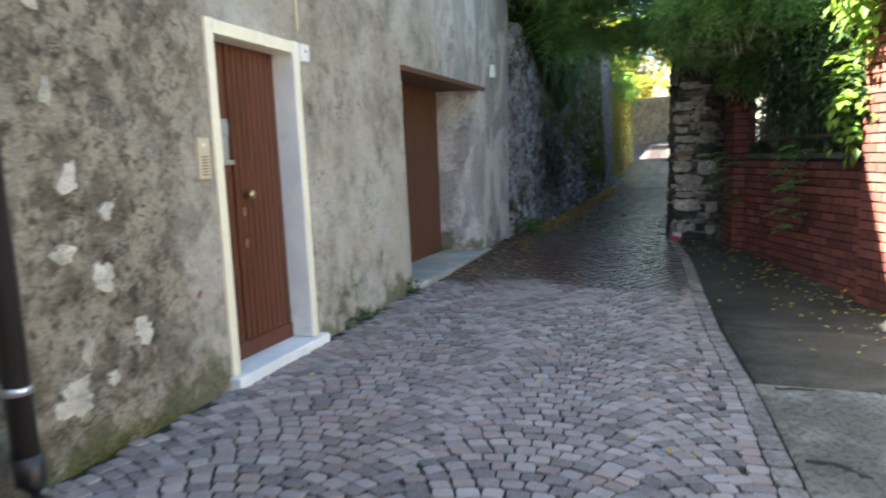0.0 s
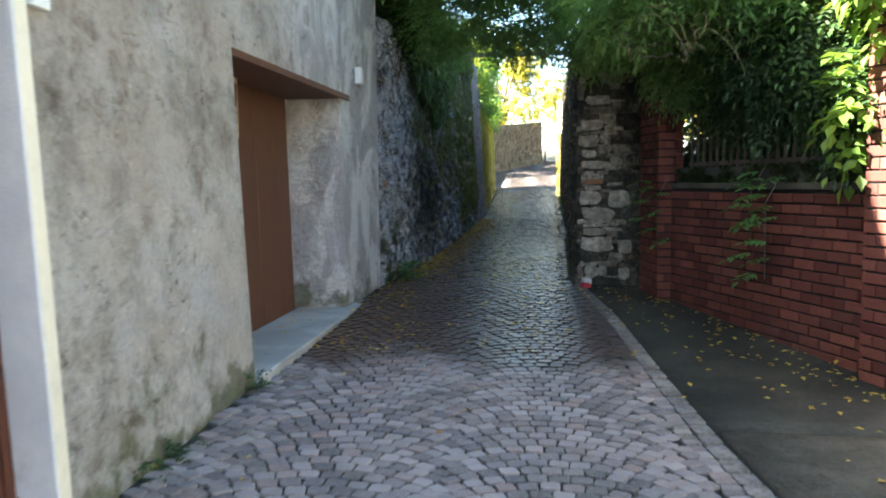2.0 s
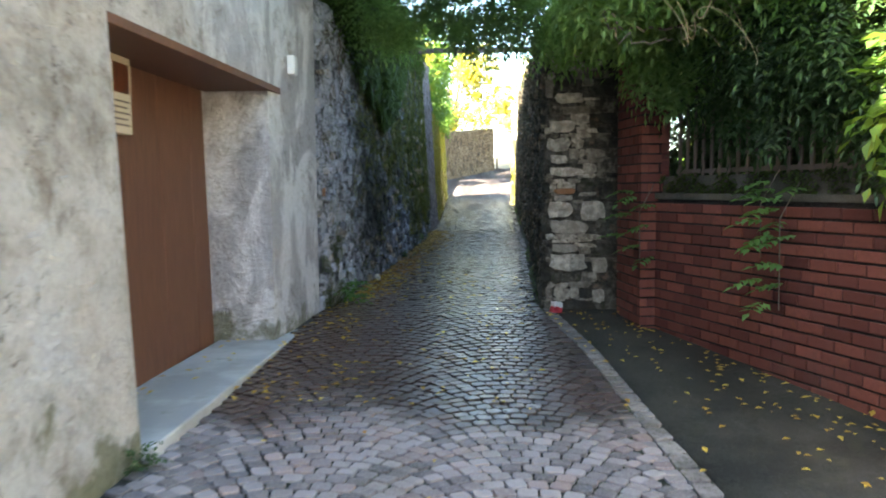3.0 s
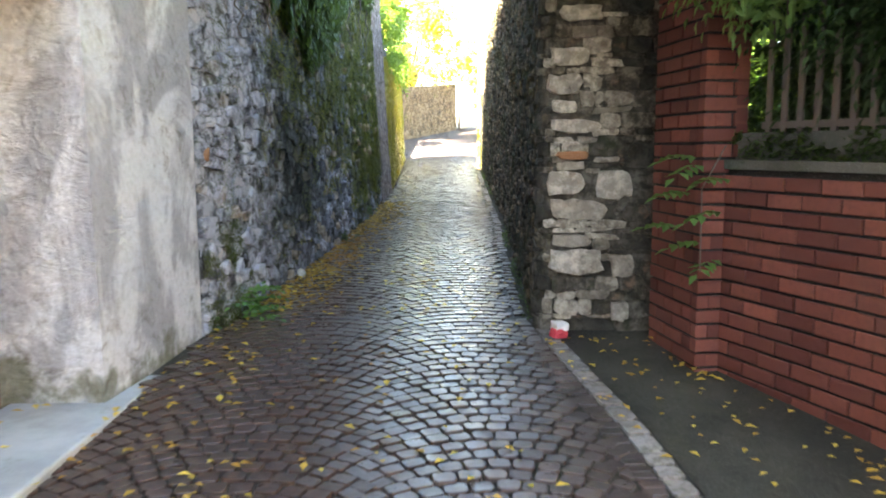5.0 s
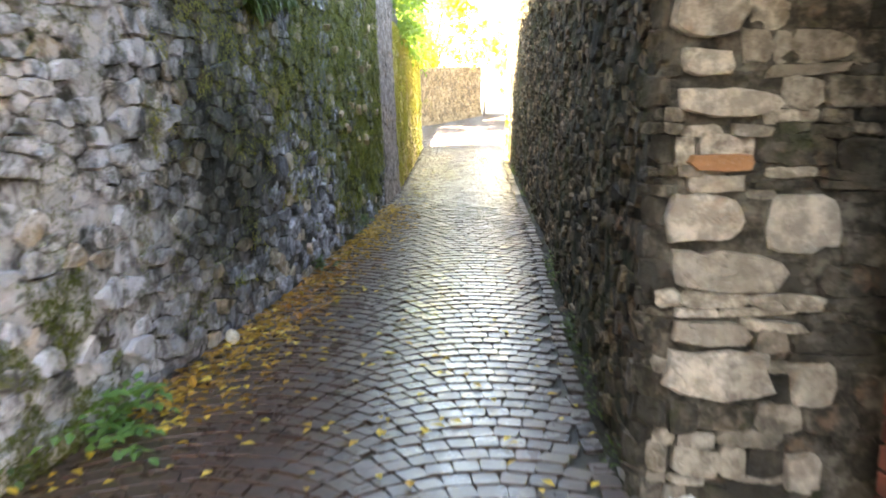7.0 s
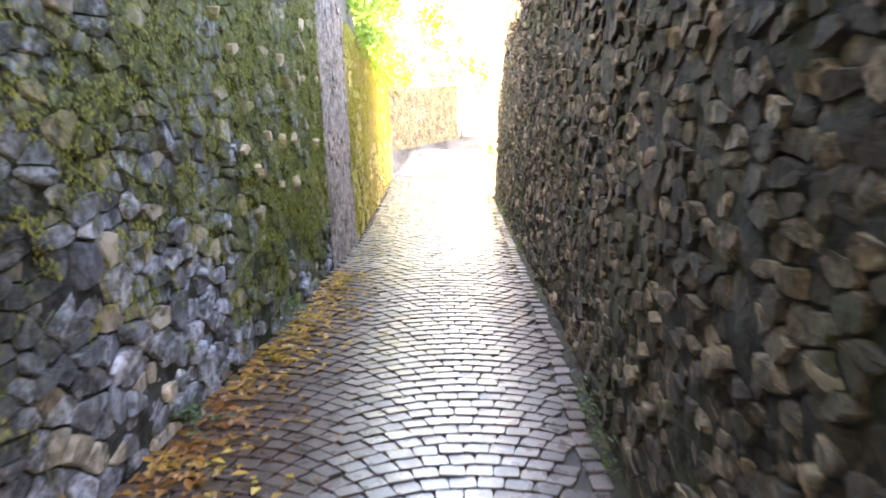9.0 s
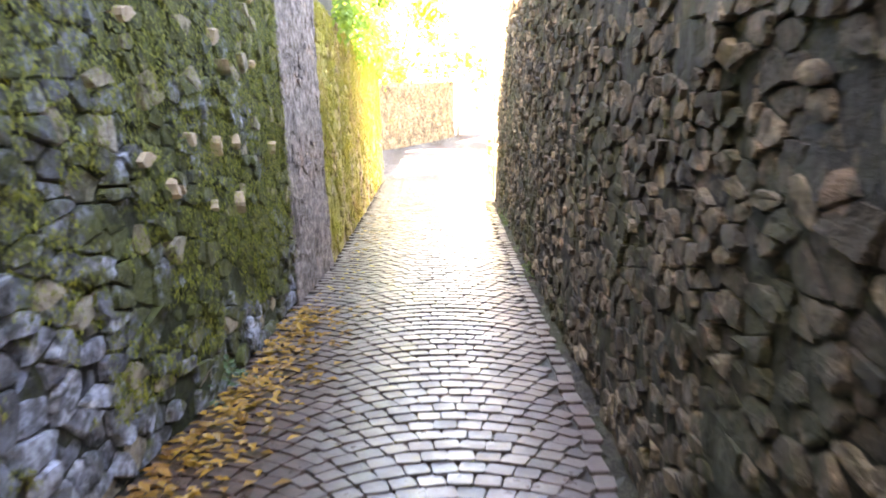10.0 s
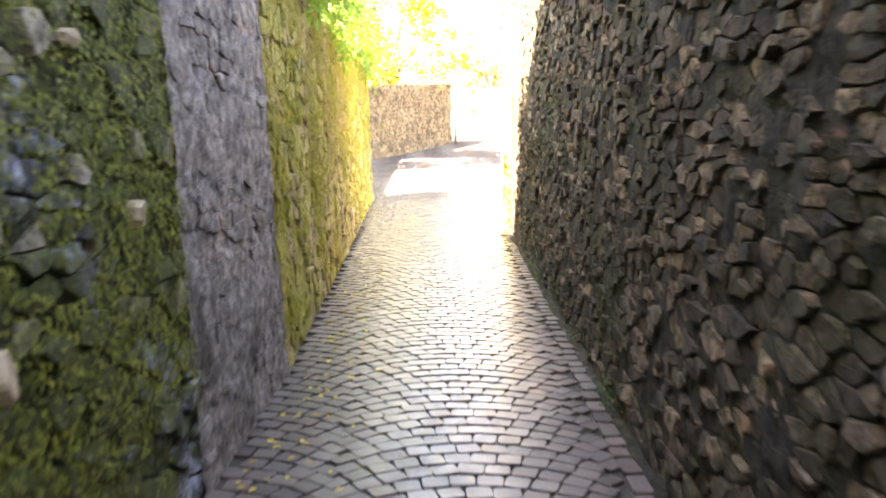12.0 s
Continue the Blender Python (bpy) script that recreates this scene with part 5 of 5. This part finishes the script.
def tree(name, x, y, z, height, spread, material, label, seed, n=700, leaf=0.16):
    r = random.Random(seed)
    t = empty(name, label, "tree", x, y, z)
    trunk = [(0, 0, -0.3), (r.uniform(-0.1, 0.1), 0, height * 0.25), (r.uniform(-0.3, 0.3), r.uniform(-0.2, 0.2), height * 0.55), (r.uniform(-0.3, 0.3), 0, height * 0.85)]
    stem = part("trunk", tube(trunk, 0.05 * height ** 0.7, taper=0.3, n=9), "bark", t)
    lv = Leaves(seed)
    for k in range(7):
        a = k * 2.4 + r.uniform(-0.4, 0.4)
        c = Vector((math.cos(a) * spread * 0.55, math.sin(a) * spread * 0.55, height * r.uniform(0.3, 0.92)))
        part("limb", tube([Vector(trunk[1]), Vector(trunk[2]).lerp(c, 0.5), c], 0.03 * height ** 0.6, taper=0.3), "bark", stem)
        cloud(lv, c, (spread * 0.5, spread * 0.5, height * 0.22), n // 7, 3, 0.4, leaf, 0.2, 0.5, 0.3)
    part("crown", lv.mesh("crown"), material, t)
    return t


for x, y, z, h, w, mat, text, seed, n, leaf in (
        (4.9, 10.2, 0.2, 5.5, 2.0, "lime", "leafy garden tree behind the fence", 41, 900, 0.16),
        (5.6, 13.5, 0.4, 6.0, 2.2, "gold", "yellow-green garden tree behind the fence", 42, 800, 0.16),
        (-4.6, 14.6, 3.0, 4.0, 1.5, "wine", "green tree above the rubble wall", 44, 800, 0.14),
        (-3.4, 27.0, 3.4, 3.2, 1.5, "gold", "sunlit tree above the mossy wall", 45, 900, 0.14),
        (-3.8, 36.6, 2.9, 6.0, 2.5, "lime", "sunlit yellow-green tree beyond the far wall", 46, 1700, 0.18),
        (-1.9, 44.2, 2.2, 6.5, 2.6, "gold", "sunlit tree beyond the far wall", 47, 1500, 0.2),
        (3.2, 58.0, 3.9, 6.5, 3.0, "gold", "sunlit tree up the hill", 48, 1600, 0.2),
        (7.6, 46.0, 2.6, 6.5, 2.4, "gold", "sunlit tree beside the upper lane", 49, 1300, 0.2)):
    tree("tree", x, y, z, h, w, mat, text, seed, n, leaf)


def moss_fringe():
    t = empty("creeper", "yellow-green creeper spilling over the mossy wall", "climber", -1.7, 25.0, 4.0)
    o = Vector((-1.7, 25.0, 4.0))
    lv = Leaves(51)
    for i in range(26):
        y = 21.0 + i * 0.35
        cloud(lv, (left_x(y) - 0.1, y, ground_z(0, y) + (3.1 if y < 21.5 else 2.5) + 0.3 * lv.r.random()), (0.35, 0.4, 0.4), 26, 3, 0.22, 0.10, 0.4, 0.5)
    tagged(part("foliage", lv.mesh("foliage"), "lime", t, m=Matrix.Translation(-o)), "sunlit yellow-green leaves")


moss_fringe()


def hanging_plant():
    x, y, z = 1.95, 54.75, ground_z(2, 55) + 1.85
    t = empty("hanging_plant", "small yellow-green plant hanging down a pale wall", "plant", x, y, z)
    lv = Leaves(57)
    for k in range(46):
        h = lv.r.random()
        lv.frond(Vector((lv.r.gauss(0, 0.22) * (1.1 - 0.7 * h), -lv.r.uniform(0.0, 0.16), 0.7 - 1.9 * h)), Vector((lv.r.uniform(-0.6, 0.6), -0.5, -0.6)), 0.34, 3, 0.18, 0.5)
    part("leaves", lv.mesh("leaves"), "lime", t)
    part("stem", tube([(0, 0.1, 0.1), (0, -0.06, -0.1), (0.02, -0.06, -0.7)], 0.012), "bark", t)


hanging_plant()


def weeds():
    spots = [(-2.28, 12.25, 34, 0.25), (-2.62, 11.9, 16, 0.2), (-2.64, 7.45, 16, 0.14), (-2.63, 6.2, 22, 0.12), (-2.62, 5.9, 14, 0.1), (-1.75, 17.0, 12, 0.16), (-1.9, 15.3, 12, 0.16)]
    for k, (x, y, n, s) in enumerate(spots):
        t = empty("weed", "small green weed rooted at the wall foot", "weed", x, y, ground_z(x, y), group="weeds at the wall foot")
        lv = Leaves(60 + k)
        for i in range(n):
            p = Vector((lv.r.gauss(0, s * 0.35), lv.r.gauss(0, s * 0.5), lv.r.uniform(0.0, s * 0.8)))
            lv.frond(p, lv.wild(0.5) + Vector((0.4, -0.2, 0.5)), s * 0.5, 2, s * 0.28, 0.65)
        part("leaves", lv.mesh("leaves"), "trail" if k == 0 else "wine", t)


weeds()


def fallen_leaves():
    lv = Leaves(71)
    r = lv.r
    def drop(x, y, s):
        d = Vector((r.gauss(0, 1), r.gauss(0, 1), r.uniform(-0.1, 0.25))).normalized()
        lv.blade(Vector((x, y, ground_z(x, y) + r.uniform(0.006, 0.02))), d, Vector((0, 0, 1)), s, s * 0.6)
    for i in range(1500):
        y = r.uniform(12.4, 18.6)
        e = abs(r.gauss(0, 0.2))
        drop(left_x(y) + 0.06 + e, y, r.uniform(0.04, 0.085))
    tagged(part("fallen_leaves", lv.mesh("fallen_leaves"), "pile"), "brown and orange leaves heaped along the wall foot", "leaves", kind="stuff")
    lv.v, lv.f = [], []
    for i in range(130):
        y = r.uniform(12.3, 15.0)
        drop(left_x(y) + 0.08 + abs(r.gauss(0, 0.25)), y, r.uniform(0.04, 0.08))
    for i in range(330):
        y = r.uniform(8.6, 14)
        drop(left_x(y) + 0.1 + 2.2 * r.random() ** 1.7, y, r.uniform(0.04, 0.075))
    for i in range(270):
        s = r.random()
        y = 5.6 + s * 6
        hi = WALL_B.x + (8.1 - y) * 0.33
        drop(max(kerb_x(y), hi - abs(r.gauss(0, 0.55)) - 0.05), y, r.uniform(0.035, 0.07))
    for i in range(25):
        drop(r.uniform(-2.4, 0.2), r.uniform(2, 8.5), r.uniform(0.03, 0.06))
    for i in range(120):
        y = r.uniform(18, 24)
        drop(left_x(y) + 0.12 + abs(r.gauss(0, 0.2)), y, r.uniform(0.03, 0.06))
    tagged(part("fallen_leaves", lv.mesh("fallen_leaves"), "fallen"), "yellow leaves scattered over the lane and asphalt", "leaves", kind="stuff")


fallen_leaves()


def litter():
    b = empty("litter", "crumpled red and white paper pack on the asphalt", "litter", -0.02, 11.60, ground_z(0, 11.6))
    for name, z0, z1, mat, text in (("wrapper", 0.0, 0.06, "red", "red crumpled lower half"), ("liner", 0.055, 0.11, "box_white", "white torn top")):
        bm = box(-0.05, 0.05, -0.035, 0.035, z0, z1)
        bmesh.ops.subdivide_edges(bm, edges=bm.edges[:], cuts=5, use_grid_fill=True)
        for v in bm.verts:
            n = noise.noise_vector(v.co * 28 + Vector((z0 * 90, 0, 0)))
            v.co += Vector((n.x * 0.018, n.y * 0.018, abs(n.z) * 0.012 if v.co.z > 0.02 else 0))
        part(name, bm, mat, b, text, pose(0, 0, 0, 0, 8, 25))


litter()


def moss_tufts(name, label, seed, y0, y1, h0, h1, n, size, material, cover):
    o = Vector((left_x(y0), y0, ground_z(0, y0)))
    lv = Leaves(seed)
    r = lv.r
    for i in range(n):
        y, h = r.uniform(y0, y1), r.uniform(h0, h1)
        if 0.9 * noise.noise((y * 1.7, h * 1.9, seed)) + 0.8 * noise.noise((y * 6, h * 5, seed)) + cover(y, h) < 0:
            continue
        x = left_x(y) - left_lean(y) * h + r.uniform(0.015, 0.05)
        s = size * r.uniform(0.6, 1.3)
        lv.blade(Vector((x, y, ground_z(0, y) + h)) - o, Vector((r.uniform(0.1, 0.8), r.uniform(-0.6, 0.6), -1)).normalized(), Vector((1, 0, 0.3)), s, s * 0.4)
    tagged(part(name, lv.mesh(name), material, m=Matrix.Translation(o)), label, "moss", kind="stuff")


moss_tufts("moss", "dark green moss tufts on the rubble wall", 81, 12.9, 18.75, 0.25, 3.2, 72000, 0.025, "mossy", lambda y, h: min(0.0, (y - 14.3) * 0.22) + min(0.4, max(0.0, (y - 15.2) * 0.2)) + min(0.3, max(-0.3, (h - 1.2) * 0.4)))
moss_tufts("moss", "dark green moss swelling at the foot of the wall", 83, 11.75, 12.7, 0.0, 0.75, 9000, 0.022, "damp_moss", lambda y, h: 0.5 - h * 0.9 - max(0.0, y - 12.2) * 0.8)
moss_tufts("moss", "thin olive moss in the joints of the rubble wall", 85, 11.9, 14.4, 0.1, 3.0, 22000, 0.018, "damp_moss", lambda y, h: -0.16 + (y - 12.5) * 0.06)
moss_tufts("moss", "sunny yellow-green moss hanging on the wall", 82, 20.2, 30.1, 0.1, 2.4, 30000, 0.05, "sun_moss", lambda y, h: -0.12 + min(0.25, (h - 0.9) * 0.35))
def foot_moss():
    """Green moss and algae tufts along the foot of the house wall."""
    lv = Leaves(84)
    r = lv.r
    for i in range(5200):
        y = r.choice((r.uniform(2.3, 4.1), r.uniform(5.3, 8.0)))
        h = abs(r.gauss(0, 0.05 if y > 5 else 0.09))
        if noise.noise((y * 2.2, h * 3, 5)) + 0.5 * noise.noise((y * 8, h * 8, 2)) + (0.1 if y > 5 else 0.22) - h * 2 < 0:
            continue
        p = Vector((left_x(y) + r.uniform(-0.005, 0.02) - lean(y) * h, y, ground_z(0, y) + h))
        s = 0.016 * r.uniform(0.6, 1.5)
        lv.blade(p, Vector((r.uniform(0.2, 1), r.uniform(-0.8, 0.8), r.uniform(-0.6, 0.7))).normalized(), Vector((0, 0, 1)), s, s * 0.5)
    tagged(part("moss", lv.mesh("moss"), "mossy"), "green moss along the foot of the house wall", "moss", kind="stuff")


foot_moss()
def gutter_dirt():
    """Dark earth and small plants where the lane meets the alley wall."""
    vs, n = [], 0
    y = 11.9
    while y < 25.6:
        for i in range(5):
            s = i / 4
            x = right_x(y) - 0.10 + 0.16 * s + 0.02 * noise.noise((y * 4, s, 1)) * (i < 2)
            vs.append((x, y, ground_z(x, y) - 0.012 + 0.05 * s * s + 0.022 * (noise.noise((y * 5, s * 3, 4)) + noise.noise((y * 14, s * 5, 6)))))
        n += 1
        y += 0.045
    fs = [(j * 5 + i, j * 5 + i + 1, j * 5 + i + 6, j * 5 + i + 5) for j in range(n - 1) for i in range(4)]
    d = part("dirt_strip", mesh_of("dirt_strip", vs, fs, True), "bed_right")
    tagged(d, "black earth gathered along the foot of the wall", "dirt", kind="stuff")
    lv = Leaves(97)
    r = lv.r
    for i in range(2600):
        y = r.uniform(12.0, 24.0)
        if noise.noise((y * 1.9, 3.3, 0)) + 0.4 * noise.noise((y * 7, 1, 0)) < 0.12:
            continue
        h = abs(r.gauss(0, 0.06))
        p = Vector((right_x(y) - 0.02 - r.uniform(0, 0.07) + 0.02 * h, y, ground_z(0, y) + h + 0.01))
        s = r.uniform(0.015, 0.045)
        lv.blade(p, Vector((-r.uniform(0.1, 1), r.uniform(-1, 1), r.uniform(-0.3, 0.8))).normalized(), Vector((0, 0, 1)), s, s * 0.5)
    tagged(part("weeds", lv.mesh("weeds"), "ivy"), "small dark green weeds along the wall foot", "weeds", kind="stuff")


gutter_dirt()


def plinth_growth():
    lv = Leaves(98)
    r = lv.r
    a, b = WALL_A + PN * 0.05, WALL_B + PN * 0.05
    for i in range(3200):
        s = r.random()
        q = a.lerp(b, s)
        h = r.uniform(0, 0.17)
        if noise.noise((s * 14, h * 9, 2)) + 0.6 * noise.noise((s * 40, h * 20, 5)) < -0.12:
            continue
        p = Vector((q.x, q.y, 1.466 + h)) - Vector((PN.x, PN.y, 0)) * r.uniform(-0.01, 0.04)
        k = r.uniform(0.015, 0.045)
        lv.blade(p, Vector((-r.uniform(0.2, 1), r.uniform(-1, 1), r.uniform(-0.8, 0.5))).normalized(), Vector((0, 0, 1)), k, k * 0.55)
    tagged(part("moss", lv.mesh("moss"), "ivy"), "dark green growth on the fence plinth", "moss", kind="stuff")


plinth_growth()
beam = empty("tie_beam", "thin iron tie beam across the alley", "beam", -0.8, 16.0, 3.7)
part("beam", box(-1.35, 1.2, -0.03, 0.03, -0.04, 0.04, 0.005), "iron", beam)


def garden_hedge():
    h = empty("hedge", "sunlit green garden hedge behind the fence", "hedge", 4.6, 11.5, 0.2)
    o = Vector((4.6, 11.5, 0.2))
    lv = Leaves(91)
    for k in range(7):
        cloud(lv, (4.0 + 0.35 * (k % 2) - 0.05 * k, 8.6 + k * 0.95, 1.6), (0.6, 0.7, 1.5), 240, 3, 0.3, 0.16, 0.2, 0.55, 0.3)
    for c in ((2.2, 13.7, 1.5), (2.9, 15.6, 1.6), (3.6, 16.8, 1.9)):
        cloud(lv, c, (0.7, 0.7, 1.6), 260, 3, 0.3, 0.15, 0.2, 0.55, 0.3)
    part("leaves", lv.mesh("leaves"), "lime", h, m=Matrix.Translation(-o))
    for k in range(4):
        part("stem", tube([(-0.4, -2.5 + k * 1.7, -0.2), (-0.3, -2.4 + k * 1.7, 1.6)], 0.03), "bark", h)


garden_hedge()


def pale_stone():
    p = Vector((left_x(13.5) + 0.10, 13.5, ground_z(0, 13.5)))
    bm = bmesh.new()
    bmesh.ops.create_icosphere(bm, subdivisions=3, radius=0.042)
    for v in bm.verts:
        v.co = Vector((v.co.x, v.co.y * 0.9, v.co.z * 1.1)) * (1 + 0.2 * noise.noise(v.co * 18)) + Vector((0, 0, 0.038))
    b = part("loose_stone", bm, "pale", m=Matrix.Translation(p))
    tagged(b, "small white rounded stone at the foot of the rubble wall", "stone")


pale_stone()


def slab_cracks():
    """Dark open cracks across the worn slab."""
    r = random.Random(12)
    for name, pts in (("crack", [(0.62, 5.22), (0.9, 5.26), (1.25, 5.30), (1.42, 5.18), (1.62, 4.85), (1.95, 4.5)]), ("crack", [(0.62, 4.02), (0.82, 3.98), (0.98, 3.72), (1.1, 3.4)])):
        vs, n = [], 0
        for a, b in zip(pts, pts[1:]):
            for i in range(5):
                x, y = a[0] + (b[0] - a[0]) * i / 5 + r.uniform(-0.02, 0.02), a[1] + (b[1] - a[1]) * i / 5 + r.uniform(-0.02, 0.02)
                w = r.uniform(0.008, 0.03)
                d = Vector((b[0] - a[0], b[1] - a[1])).normalized()
                for sg in (-1, 1):
                    vs.append((x - d.y * w * sg, y + d.x * w * sg, ground_z(x, y) + 0.011))
                n += 1
        fs = [(2 * i, 2 * i + 2, 2 * i + 3, 2 * i + 1) for i in range(n - 1)]
        tagged(part(name, mesh_of(name, vs, fs), "joint"), "dark dirt-filled crack in the concrete slab", "crack", kind="structure")


slab_cracks()


def pale_bay():
    """A paler worn piece of slab beyond the diagonal crack."""
    pts = [(1.44, 5.28), (1.66, 4.88), (2.0, 4.53), (3.2, 4.6), (3.2, 5.28)]
    vs = [(x, y, ground_z(x, y) + z) for z in (0.010, -0.05) for x, y in pts]
    n = len(pts)
    fs = [tuple(range(n))] + [(i, n + i, n + (i + 1) % n, (i + 1) % n) for i in range(n)]
    bm = bmesh.new()
    bm.from_mesh(mesh_of("pavement_4", vs, fs))
    bmesh.ops.recalc_face_normals(bm, faces=bm.faces)
    tagged(part("pavement_4", bm, "light_slab"), "pale worn bay of concrete beyond the crack", "pavement", kind="structure")


pale_bay()


def notice():
    b = empty("notice_board", "beige framed notice hung on the garage door", "sign", -3.19, 8.60, 1.9)
    board = part("board", box(-0.03, 0.03, -0.15, 0.15, 0.0, 0.50, 0.008), "beige", b)
    part("picture", box(0.031, 0.034, -0.11, 0.11, 0.26, 0.45), "door", board, "dark red printed panel")
    for i in range(5):
        part("text_line", box(0.031, 0.034, -0.11, 0.11 - 0.03 * (i % 2), 0.05 + i * 0.038, 0.062 + i * 0.038), "iron", board)


notice()


def tendrils():
    t = bpy.data.objects["wisteria"]
    o = t.matrix_basis.translation
    r = random.Random(17)
    for k in range(6):
        a = Vector((0.25 + 0.13 * k, 9.05 + 0.1 * (k % 3), 2.95 - 0.02 * k))
        pts = []
        ph = r.uniform(0, 6)
        for i in range(26):
            s = i / 25
            pts.append(a - o + Vector((0.32 * s + 0.10 * math.sin(7 * s + ph), 0.08 * math.sin(5 * s), -0.45 * s + 0.11 * math.cos(8 * s + ph))))
        part("tendril", tube(pts, 0.006, n=5, taper=0.4), "twig", t)


tendrils()


def garage_debris():
    lv = Leaves(95)
    for i in range(16):
        y = lv.r.uniform(8.2, 11.0)
        lv.blade(Vector((left_x(y) - lv.r.uniform(0.1, 0.45), y, 0.185 + 0.007 * (y - 7.6))), lv.wild(0.9), Vector((0, 0, 1)), 0.06, 0.035)
    tagged(part("dry_leaves", lv.mesh("dry_leaves"), "fallen"), "few dry brown leaves on the garage threshold", "leaves", kind="stuff")


garage_debris()
